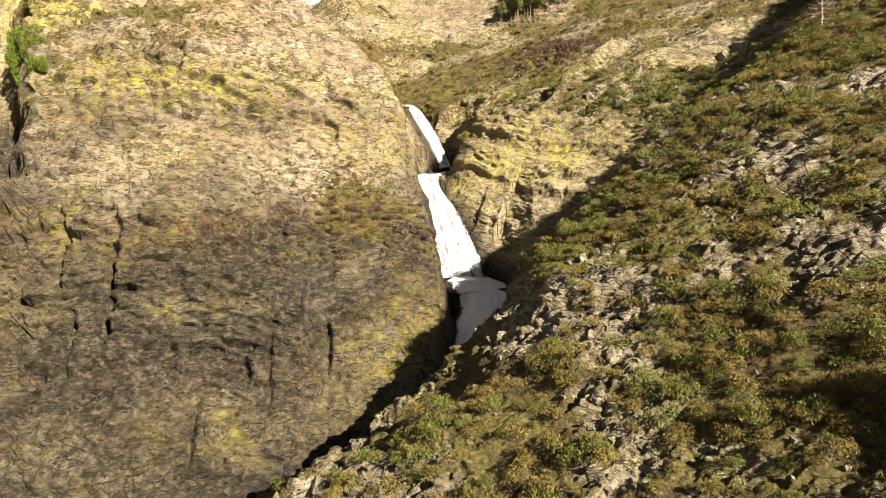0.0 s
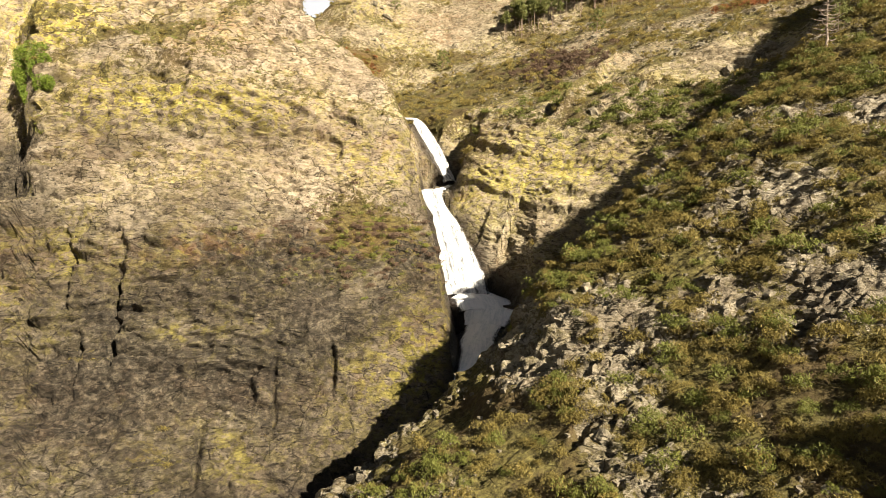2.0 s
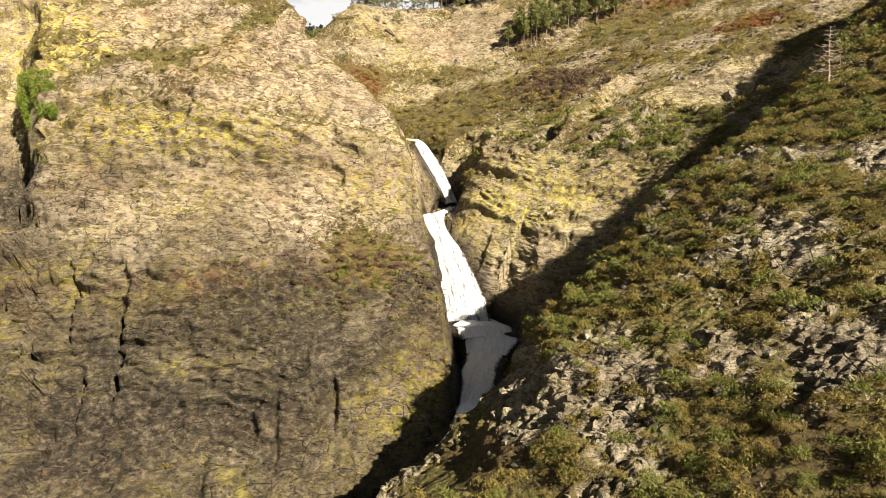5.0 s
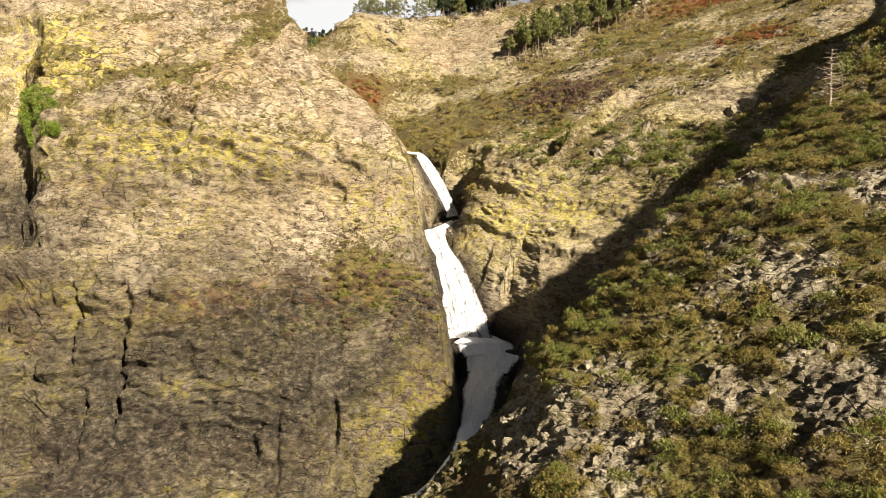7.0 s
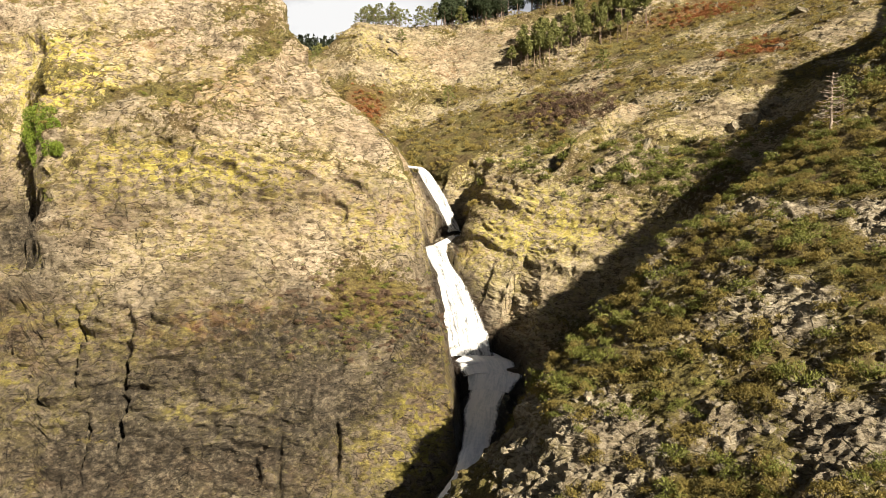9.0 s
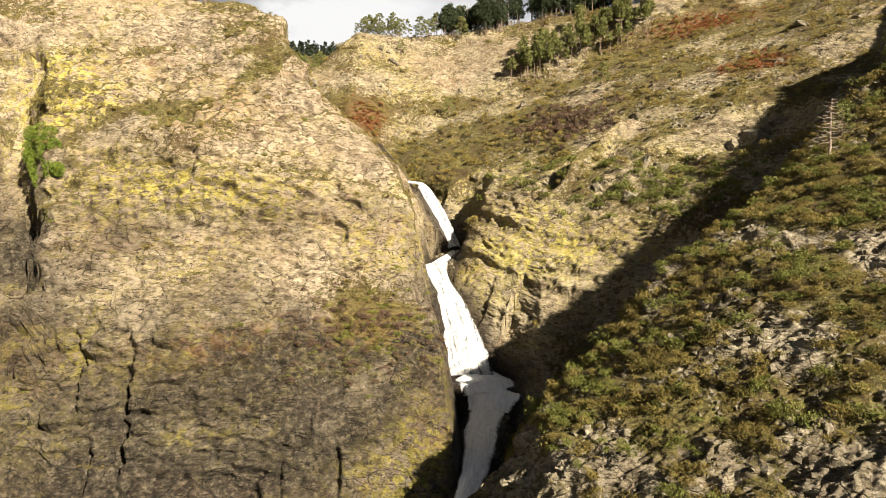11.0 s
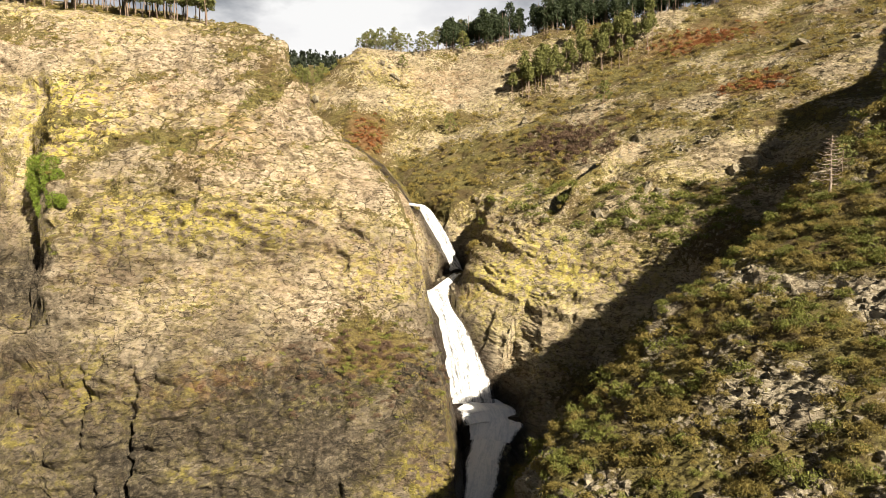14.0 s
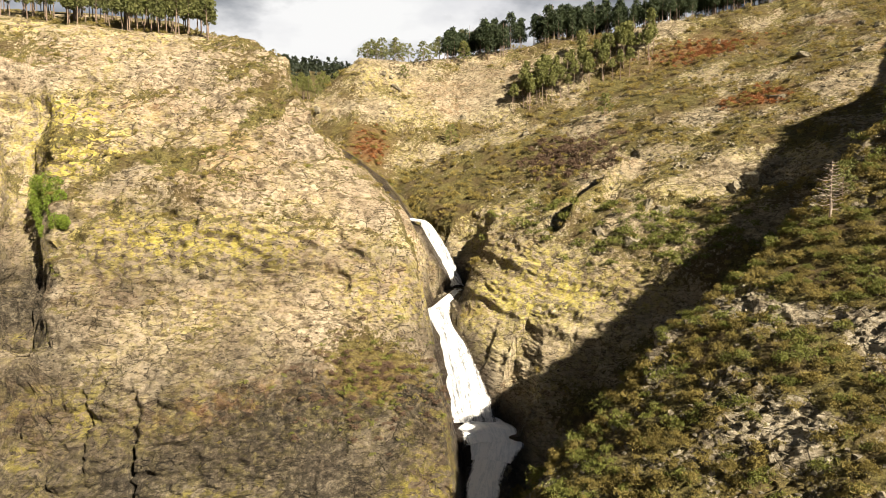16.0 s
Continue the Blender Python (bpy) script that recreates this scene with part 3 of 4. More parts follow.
lichen = lichen + 1.0 * spot(XD, YD, ZD, -10, 140, 52, 14, 14, 9) + 1.1 * spot(XD, YD, ZD, 20, 140, 54, 18, 14, 11) + 0.9 * spot(XD, YD, ZD, 6, 180, 72, 14, 20, 10)
lichen = np.where(owner == 1, lichen * 0.35, lichen)
lichen = lichen + np.clip(fractal(XD / 8, YD / 8, ZD / 5, 3, 125) * 6 - 0.7, 0, 0.4) * (owner == 0) * np.clip((60 - ZD) / 15, 0, 1)
rust = 0.9 * spot(XD, YD, ZD, -46, 110, 38, 14, 12, 4) + 0.8 * fractal(XD / 25, YD / 25, ZD / 8, 3, 131) * (owner != 1)
wet = np.clip(1.25 - (d_s - half_s) / (1.4 + 2.2 * grain(XD / 4, YD / 4, ZD / 4, 145)), 0, 1) * np.clip((YD - 60) / 20, 0, 1) + 0.35 * np.clip(fractal(XD / 4, YD / 9, ZD / 30, 3, 141) * 4 - 0.6, 0, 1) * (owner == 0)
# lower cliff darker: some dark rock, mostly cloud shade put into the colour
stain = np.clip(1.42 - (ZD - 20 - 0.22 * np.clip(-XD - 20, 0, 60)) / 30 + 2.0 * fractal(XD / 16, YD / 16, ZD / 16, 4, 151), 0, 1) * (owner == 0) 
# plus a dark brown patch on the back slope
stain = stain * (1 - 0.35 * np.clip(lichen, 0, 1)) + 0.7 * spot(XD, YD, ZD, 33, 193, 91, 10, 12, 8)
# more painted cloud shade on the cliff beside the falls
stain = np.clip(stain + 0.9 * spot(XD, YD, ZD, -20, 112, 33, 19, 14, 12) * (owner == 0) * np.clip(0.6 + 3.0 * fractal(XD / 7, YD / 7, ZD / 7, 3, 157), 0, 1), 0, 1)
fern = np.clip(spot(XD, YD, ZD, -31, 222, 96, 7, 10, 8) * 0.9 + spot(XD, YD, ZD, 92, 232, 130, 20, 9, 7) + spot(XD, YD, ZD, 86, 180, 104, 9, 8, 6) + 0.26 * spot(XD, YD, ZD, -16, 118, 38, 14, 10, 8), 0, 1)
veg = veg + 0.35 * fern

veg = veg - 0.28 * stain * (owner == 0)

n_t, n_r = X.shape
quad = np.arange(n_t * n_r).reshape(n_t, n_r)
a, b_, c_, d_ = quad[:-1, :-1], quad[1:, :-1], quad[1:, 1:], quad[:-1, 1:]
faces_all = np.stack([a, b_, c_, d_], axis=-1).reshape(-1, 4)
face_owner = owner[:-1, :-1].reshape(-1)
points_all = np.stack([XD, YD, ZD], axis=-1).reshape(-1, 3)


def fast_mesh(name, verts, faces, material, smooth=False):
    """A mesh from arrays; all faces have the same number of corners."""
    me = bpy.data.meshes.new(name)
    n, k = faces.shape
    me.vertices.add(len(verts))
    me.vertices.foreach_set("co", np.ascontiguousarray(verts, dtype=np.float32).ravel())
    me.loops.add(n * k)
    me.loops.foreach_set("vertex_index", np.ascontiguousarray(faces, dtype=np.int32).ravel())
    me.polygons.add(n)
    me.polygons.foreach_set("loop_start", np.arange(0, n * k, k, dtype=np.int32))
    me.polygons.foreach_set("use_smooth", np.full(n, smooth, dtype=bool))
    me.materials.append(material)
    me.update()
    return me


def attribute(me, name, values):
    at = me.attributes.new(name, "FLOAT", "POINT")
    at.data.foreach_set("value", np.ascontiguousarray(np.clip(values, 0, 1.5), dtype=np.float32).ravel())


def land(name, which, material, label, category):
    pick = faces_all[face_owner == which]
    used, idx = np.unique(pick, return_inverse=True)
    me = fast_mesh(name, points_all[used], idx.reshape(-1, 4), material)
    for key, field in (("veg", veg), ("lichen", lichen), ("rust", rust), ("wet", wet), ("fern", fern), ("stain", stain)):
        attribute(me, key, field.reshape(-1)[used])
    return tagged(new(name, me), label, category, kind="structure")


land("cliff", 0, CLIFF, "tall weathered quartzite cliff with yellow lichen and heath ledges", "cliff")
land("hillside", 1, SLAB, "steep rocky hillside covered with heath and tilted slabs", "hillside")
land("rock_slope", 2, WALL, "bedded rock wall and heath slope behind the waterfall", "rock slope")
land("ground", 3, WALL, "far heath-covered land and valley floor", "ground")


# ---- waterfall ----
def thing(name, label, category, group="", kind=""):
    return tagged(new(name), label, category, group, kind)


def attach(name, me, parent, label=""):
    ob = new(name, me)
    ob.parent = parent
    ob.matrix_parent_inverse = parent.matrix_basis.inverted()
    return tagged(ob, label)


def ribbon(name, knots, material, across=48, along=150, bulge=0.5, lift=0.35, rough=0.5, seed=0):
    """A sheet of water that follows knots (x, y, z, half width), with strands, ragged edges and a rounded section."""
    k = np.array(knots, float)
    length = np.concatenate([[0], np.cumsum(np.linalg.norm(np.diff(k[:, :3], axis=0), axis=1))])
    s = np.linspace(0, length[-1], along)
    px, py, pz, pw = [np.interp(s, length, k[:, i]) for i in range(4)]
    soft = np.ones(7) / 7
    px, py, pz, pw = [np.convolve(np.pad(v, 3, mode="edge"), soft, "valid") for v in (px, py, pz, pw)]
    tx, ty, tz = np.gradient(px), np.gradient(py), np.gradient(pz)
    tl = np.sqrt(tx * tx + ty * ty + tz * tz)
    tx, ty, tz = tx / tl, ty / tl, tz / tl
    cx, cy = np.ones(along), np.zeros(along)
    flat = np.hypot(tx, ty)
    turn = np.clip((flat - 0.55) / 0.3, 0, 1)
    cx = (1 - turn) * 1.0 + turn * np.where(ty < 0, -ty, ty) / np.maximum(flat, 0.05)
    cy = turn * np.where(ty < 0, tx, -tx) / np.maximum(flat, 0.05)
    u = np.linspace(-1, 1, across)
    S, U = np.meshgrid(s, u, indexing="ij")
    ragged = 1 + 0.34 * fractal(S / 5.0, np.sign(U) * 9.0, 0.0, 5, 201 + seed, 0.6)
    W = pw[:, None] * U * ragged
    strand = fractal(U * pw[:, None] * 1.6, S / 26, 4.0, 4, 211 + seed, 0.55) * 0.55
    froth = fractal(U * pw[:, None] * 1.2, S / 2.6, 8.0, 4, 221 + seed, 0.6)
    out = lift + bulge * (1 - U * U) + rough * (0.6 * strand + 0.3 * froth) - 0.5 * U ** 4
    # outward direction of the sheet
    ox, oy, oz = cy * tz, -cx * tz, np.abs(cx * ty - cy * tx)
    sign = np.where(oy > 0, -1.0, 1.0)
    ox, oy = ox * sign, oy * sign
    ol = np.maximum(np.sqrt(ox * ox + oy * oy + oz * oz), 1e-6)
    P = np.stack([px[:, None] + cx[:, None] * W + (ox / ol)[:, None] * out, py[:, None] + cy[:, None] * W + (oy / ol)[:, None] * out, pz[:, None] + (oz / ol)[:, None] * out], -1)
    q = np.arange(along * across).reshape(along, across)
    f = np.stack([q[:-1, :-1], q[:-1, 1:], q[1:, 1:], q[1:, :-1]], -1).reshape(-1, 4)
    me = fast_mesh(name, P.reshape(-1, 3), f, material, True)
    attribute(me, "edge", np.clip((1 - np.abs(U)) * pw[:, None] / np.minimum(2.0, 0.42 * pw)[:, None], 0, 1) * np.clip(S / 0.5, 0.4, 1))
    uv = me.uv_layers.new(name="flow")
    flow = np.stack([U * pw[:, None], S], -1).reshape(-1, 2)[f.ravel()]
    uv.data.foreach_set("uv", flow.astype(np.float32).ravel())
    return me


waterfall = thing("waterfall", "white waterfall dropping in steps through a rock gorge", "waterfall")
attach("upper_fall", ribbon("upper_fall", [(-12, 171, 69.6, 1.5), (-8.2, 168.4, 69, 1.7), (-6, 167.2, 65.5, 2.3), (-3.7, 166.2, 61, 2.7), (-1.5, 165.4, 56, 2.5), (0.5, 164.6, 52.6, 2.1), (1.0, 163, 52.0, 1.9)], FALL_WATER, seed=1), waterfall, "narrow upper fall of white water")
attach("ledge_stream", ribbon("ledge_stream", [(1.0, 164, 51.5, 1.8), (-1.0, 158, 50.5, 1.6), (-2.6, 152, 49.8, 1.9), (-4, 144, 48.7, 3.2)], CASCADE_WATER, along=80, bulge=0.1, lift=0.25, rough=0.35, seed=2), waterfall, "shallow stream on a rock ledge")
attach("main_fall", ribbon("main_fall", [(-4.2, 145, 48.5, 3.4), (-3.9, 143.2, 48.0, 3.5), (-2.8, 141.6, 46, 2.7), (-1.5, 140.6, 43.6, 3.0), (1.4, 136.6, 36.2, 4.9), (2.6, 133.8, 31, 5.5), (3.7, 131.2, 26.4, 6.1)], FALL_WATER, across=90, along=240, bulge=0.9, lift=0.6, rough=0.35, seed=3), waterfall, "broad main fall of dense white water")
attach("lower_step", ribbon("lower_step", [(5.0, 131.4, 26.6, 6.2), (7.2, 128.2, 25.9, 6.8), (8.3, 126.0, 24.0, 6.6), (7.4, 122.6, 21.4, 4.8)], CASCADE_WATER, across=70, along=110, bulge=0.6, lift=0.4, rough=0.6, seed=4), waterfall, "wide rounded step of thin falling water")
attach("cascade", ribbon("cascade", [(7.2, 123.0, 21.8, 4.4), (5.8, 116, 20.3, 3.8), (5.0, 108, 19.0, 3.1), (3.8, 100, 18.0, 2.6), (2.2, 93, 17.1, 2.2), (-2, 90, 13.0, 1.9), (-8, 87, 9.2, 1.7)], CASCADE_WATER, across=50, along=240, bulge=0.35, lift=0.35, rough=0.9, seed=5), waterfall, "foaming cascade running down the gorge")


# ---- plants ----
rng = np.random.default_rng(7)


def leaf_cards(centres, size, r, long=2.2, up=0.0):
    """Small pointed leaves, turned at random."""
    n = len(centres)
    d1 = r.normal(size=(n, 3)) + np.array([0.0, 0.0, up])
    d1 /= np.linalg.norm(d1, axis=1)[:, None]
    d2 = np.cross(d1, r.normal(size=(n, 3)))
    d2 /= np.linalg.norm(d2, axis=1)[:, None]
    s = (size * (0.6 + 0.8 * r.random(n)))[:, None]
    p = np.stack([centres - d1 * s * long * 0.4 - d2 * s / 2, centres - d1 * s * long * 0.4 + d2 * s / 2, centres + d1 * s * long * 0.6], axis=1)
    return p.reshape(-1, 3), np.arange(3 * n).reshape(n, 3)


def shrub_points(r, n, lobes):
    """Points for leaves on a lumpy dome, 1 m across and about 0.8 m high."""
    c = np.column_stack([r.normal(0, 0.22, lobes), r.normal(0, 0.22, lobes), 0.22 + 0.36 * r.random(lobes)])
    rad = 0.16 + 0.18 * r.random(lobes)
    pick = r.integers(0, lobes, n)
    v = r.normal(size=(n, 3))
    v /= np.linalg.norm(v, axis=1)[:, None]
    v[:, 2] = np.abs(v[:, 2]) * 1.1 - 0.25
    p = c[pick] + v * (rad[pick] * (0.65 + 0.5 * r.random(n)))[:, None]
    p[:, 2] = np.maximum(p[:, 2], 0.0)
    return p


def shrub_mesh(name, seed, n, lobes, size, material):
    r = np.random.default_rng(seed)
    v, f = leaf_cards(shrub_points(r, n, lobes), size, r, 3.0, 0.8)
    return fast_mesh(name, v, f, material)


def twig_mesh(name, seed, count, material):
    r = np.random.default_rng(seed)
    vs, fs = [], []
    for k in range(count):
        ang, lean, ln = r.random() * 6.28, 0.2 + 0.5 * r.random(), 0.4 + 0.4 * r.random()
        tip = np.array([math.cos(ang) * lean * ln, math.sin(ang) * lean * ln, ln])
        base = np.array([math.cos(ang), math.sin(ang), 0]) * 0.04
        side = np.array([-math.sin(ang), math.cos(ang), 0]) * 0.014
        out_ = np.array([math.cos(ang), math.sin(ang), 0]) * 0.014
        o = len(vs) * 4
        vs.append(np.stack([base + side, base - side, base + out_, tip]))
        fs += [(o, o + 1, o + 3), (o + 1, o + 2, o + 3), (o + 2, o, o + 3)]
    return fast_mesh(name, np.concatenate(vs), np.array(fs), material)


# where plants can stand: on the land, weighted by its area
ctr = slice(SIDE, SIDE + COLS)
ax_, ay_, az_ = XD[ctr], YD[ctr], ZD[ctr]
v1 = np.stack([np.gradient(q_, axis=0) for q_ in (ax_, ay_, az_)], -1)
v2 = np.stack([np.gradient(q_, axis=1) for q_ in (ax_, ay_, az_)], -1)
area = np.linalg.norm(np.cross(v1, v2), axis=-1)
dist = rows_r[ctr]
own_c, veg_c, steep_c, fern_c, ds_c = owner[ctr], veg[ctr], steep[ctr], fern[ctr], (d_s - half_s)[ctr]


def scatter(count, weight, r):
    w = (area * weight).ravel()
    w = w / w.sum()
    idx = r.choice(w.size, count, p=w)
    return np.column_stack([ax_.ravel()[idx], ay_.ravel()[idx], az_.ravel()[idx]]), idx


patchy = fractal(ax_ / 6, ay_ / 6, az_ / 6, 3, 301)
open_ground = np.clip((veg_c - 0.42) * 4 + patchy * 2, 0, 1) * (ds_c > 1.5) * ~((own_c == 1) & (ax_ < 9) & (ay_ > 62))


def place_shrubs(name, pts, scales, variants, material, label, category, singles, group):
    """The nearest plants stand as things of their own; the many others are one mesh."""
    order = np.argsort(np.hypot(pts[:, 0], pts[:, 1]))
    pts, scales = pts[order], scales[order]
    r = np.random.default_rng(len(pts))
    turns = r.random(len(pts)) * 6.283
    kinds = r.integers(0, len(variants), len(pts))
    made = {}
    for k in range(min(singles, len(pts))):
        m = Matrix.LocRotScale(Vector(pts[k]) - Vector((0, 0, 0.08)), Euler((0, 0, turns[k])), Vector((scales[k],) * 3))
        lead, twig = variants[kinds[k]][:2]
        ob = tagged(new(name), label, category, group)
        ob.matrix_basis = m
        for part_name, me in (("foliage", lead), ("stem", twig)):
            c = new(part_name, me)
            c.parent = ob
    bulk_v, bulk_f, o = [], [], 0
    for k in range(singles, len(pts)):
        far_ = dist_of(pts[k])
        lod = 0 if far_ < 72 else 1 if far_ < 125 else 2
        me = variants[kinds[k]][(0, 2, 3)[lod]]
        key = (kinds[k], lod)
        if key not in made:
            co = np.empty(len(me.vertices) * 3, np.float32)
            me.vertices.foreach_get("co", co)
            made[key] = co.reshape(-1, 3)
        keep, size = made[key], scales[k]
        cs, sn = math.cos(turns[k]), math.sin(turns[k])
        q_ = np.column_stack([keep[:, 0] * cs - keep[:, 1] * sn, keep[:, 0] * sn + keep[:, 1] * cs, keep[:, 2]]) * size + pts[k] - (0, 0, 0.08)
        bulk_v.append(q_)
        bulk_f.append(np.arange(o, o + len(q_)).reshape(-1, 3))
        o += len(q_)
    if bulk_v:
        me = fast_mesh(name + "_cover", np.concatenate(bulk_v), np.concatenate(bulk_f), material)
        tagged(new(name + "_cover", me), label, category, kind="stuff")


def dist_of(p):
    return math.hypot(p[0], p[1])


def shrub_kinds(count, seed, n, lobes, size, material):
    """Foliage, stem and two coarser foliages for plants further off."""
    return [(shrub_mesh("foliage", seed + k, n, lobes + k % 3, size, material), twig_mesh("stem", seed + 50 + k, 8, TWIG),
             shrub_mesh("foliage", seed + k, n * 3 // 5, lobes + k % 3, size * 1.3, material), shrub_mesh("foliage", seed + k, n // 4, lobes + k % 3, size * 2.0, material)) for k in range(count)]


heath_kinds = shrub_kinds(6, 400, 440, 9, 0.036, HEATH_LEAF)
gorse_kinds = shrub_kinds(5, 1400, 460, 9, 0.036, GORSE_LEAF)
bracken_kinds = shrub_kinds(3, 2400, 220, 7, 0.06, DRY_LEAF)

even = np.clip((veg_c - 0.25) * 2.2 + patchy * 1.6, 0.06, 1) * (ds_c > 1.5) * ~((ax_ < 9) & (ay_ > 62))
p_h, i_h = scatter(2200, even * (own_c == 1) * (dist < 170), rng)
place_shrubs("heath_shrub", p_h, 1.0 + 1.7 * rng.random(len(p_h)) ** 1.5, heath_kinds, HEATH_LEAF, "olive-brown heath shrub on the rocky hillside", "shrub", 220, "hillside shrubs")
p_g, i_g = scatter(850, even * (own_c == 1) * (dist < 170), rng)
place_shrubs("gorse_bush", p_g, 1.3 + 2.0 * rng.random(len(p_g)) ** 1.7, gorse_kinds, GORSE_LEAF, "dense green gorse bush on the rocky hillside", "bush", 160, "hillside bushes")
p_m, i_m = scatter(3300, open_ground * (own_c == 2) * (dist < 330), rng)
place_shrubs("slope_shrub", p_m, 0.9 + 1.6 * rng.random(len(p_m)), heath_kinds, HEATH_LEAF, "heath shrubs on the slope behind the falls", "shrub", 0, "")
p_c, i_c = scatter(1300, open_ground * (own_c == 0) * (dist < 260), rng)
place_shrubs("ledge_shrub", p_c, 0.6 + 1.3 * rng.random(len(p_c)) ** 1.5, heath_kinds, HEATH_LEAF, "small heath tufts on the cliff ledges", "shrub", 0, "")
p_b, i_b = scatter(170, (0.5 * bench[ctr] * np.clip(patchy * 5 + 0.4, 0, 1) + 0.8 * spot(ax_, ay_, az_, -16, 118, 38, 13, 9, 8) + 0.02 * np.clip(0.8 - steep_c / 4, 0, 1) * (az_ > 60)) * (own_c == 0) * (dist < 200), rng)
place_shrubs("bench_shrub", p_b, 0.7 + 1.1 * rng.random(len(p_b)) ** 1.8, gorse_kinds, GORSE_LEAF, "low green bushes on the slanting cliff benches", "shrub", 0, "")
p_k, i_k = scatter(150, (spot(ax_, ay_, az_, 50, 137, 67, 15, 9, 6) + 0.5 * spot(ax_, ay_, az_, 30, 160, 66, 12, 12, 7)) * (own_c == 2), rng)
place_shrubs("belt_bush", p_k, 1.5 + 1.9 * rng.random(len(p_k)), gorse_kinds, GORSE_LEAF, "green bushes in a belt below the rock band", "bush", 0, "")
brush_kinds = shrub_kinds(3, 3400, 300, 8, 0.045, BRUSH_LEAF)
p_w, i_w = scatter(190, spot(ax_, ay_, az_, 34, 189, 85, 9, 12, 8) * (own_c == 2), rng)
place_shrubs("brown_brush", p_w, 1.4 + 1.6 * rng.random(len(p_w)), brush_kinds, BRUSH_LEAF, "leafless brown brush on the back slope", "brush", 0, "")
p_q, i_q = scatter(150, spot(ax_, ay_, az_, -17, 117, 38, 12, 9, 7) * (own_c == 0), rng)
place_shrubs("cliff_brush", p_q, 0.8 + 1.2 * rng.random(len(p_q)), brush_kinds, BRUSH_LEAF, "low brown brush on the cliff beside the falls", "brush", 0, "")
p_f, i_f = scatter(420, fern_c ** 2 * (dist < 330) * (own_c == 2), rng)
place_shrubs("bracken", p_f, 0.9 + 1.0 * rng.random(len(p_f)), bracken_kinds, DRY_LEAF, "rust-brown dry bracken on the slope", "bracken", 0, "")


# ---- trees ----
def tube(points, radii, sides=6):
    """A tapered tube whose rings stand square to its way."""
    pts = np.array(points, float)
    way = np.gradient(pts, axis=0)
    way /= np.linalg.norm(way, axis=1)[:, None]
    ref = np.array([0.0, 0.0, 1.0]) if abs(way[0, 2]) < 0.8 else np.array([1.0, 0.0, 0.0])
    s1 = np.cross(way, ref)
    s1 /= np.linalg.norm(s1, axis=1)[:, None]
    s2 = np.cross(way, s1)
    a_ = np.arange(sides) * 2 * math.pi / sides
    rad = np.array(radii, float)[:, None, None]
    v = pts[:, None] + rad * (np.cos(a_)[None, :, None] * s1[:, None] + np.sin(a_)[None, :, None] * s2[:, None])
    fs = [((k - 1) * sides + i, (k - 1) * sides + (i + 1) % sides, k * sides + (i + 1) % sides, k * sides + i) for k in range(1, len(pts)) for i in range(sides)]
    return v.reshape(-1, 3), np.array(fs)


def merge(pieces):
    vs, fs, o = [], [], 0
    for v, f in pieces:
        vs.append(v)
        fs.append(f + o)
        o += len(v)
    return np.concatenate(vs), np.concatenate(fs)


def pine(seed, tall, crown_from, spread, leaf_mat, label, clumps=26, per=14, flat=0.5):
    """A maritime pine: bare tapered trunk, bent limbs, and a crown of needle clumps with gaps."""
    r = np.random.default_rng(seed)
    zs = np.linspace(-0.6, tall * 0.96, 7)
    bend = np.cumsum(r.normal(0, 0.09, (7, 2)), axis=0)
    axis = np.column_stack([bend, zs])
    trunk = tube(axis, np.interp(zs, (-0.6, tall), (0.19, 0.04)) * tall / 13)
    limbs, cent = [], []
    for k in range(clumps):
        h = crown_from + (1 - crown_from) * (k + 0.6 * r.random()) / clumps
        ang = k * 2.4 + r.normal(0, 0.4)
        reach = spread * (1 - 0.75 * ((h - crown_from) / (1 - crown_from)) ** 1.4) * (0.35 + 0.65 * r.random())
        z0 = h * tall
        base = np.array([np.interp(z0, zs, bend[:, 0]), np.interp(z0, zs, bend[:, 1]), z0 - 0.1 * reach])
        tip = base + np.array([math.cos(ang) * reach, math.sin(ang) * reach, 0.28 * reach])
        if k % 5 == 0 and reach > 0.5:
            limbs.append(tube([base, (base + tip) / 2 + (0, 0, -0.06 * reach), tip], (0.06, 0.042, 0.02), 3))
        rad = (0.65 + 0.5 * r.random()) * tall / 13
        v = r.normal(size=(per, 3))
        v /= np.linalg.norm(v, axis=1)[:, None]
        cent.append(tip + v * (rad * (0.5 + 0.6 * r.random(per)))[:, None] * (1, 1, flat + 0.15))
    lv, lf = leaf_cards(np.concatenate(cent), 0.40 * tall / 13, r, 2.2)
    root = thing("pine_tree", label, "pine tree")
    attach("trunk", fast_mesh("trunk", *trunk, PINE_BARK, True), root)
    for limb in limbs:
        attach("limb", fast_mesh("limb", *limb, PINE_BARK, True), root)
    attach("crown", fast_mesh("crown", lv, lf, leaf_mat), root)
    return root


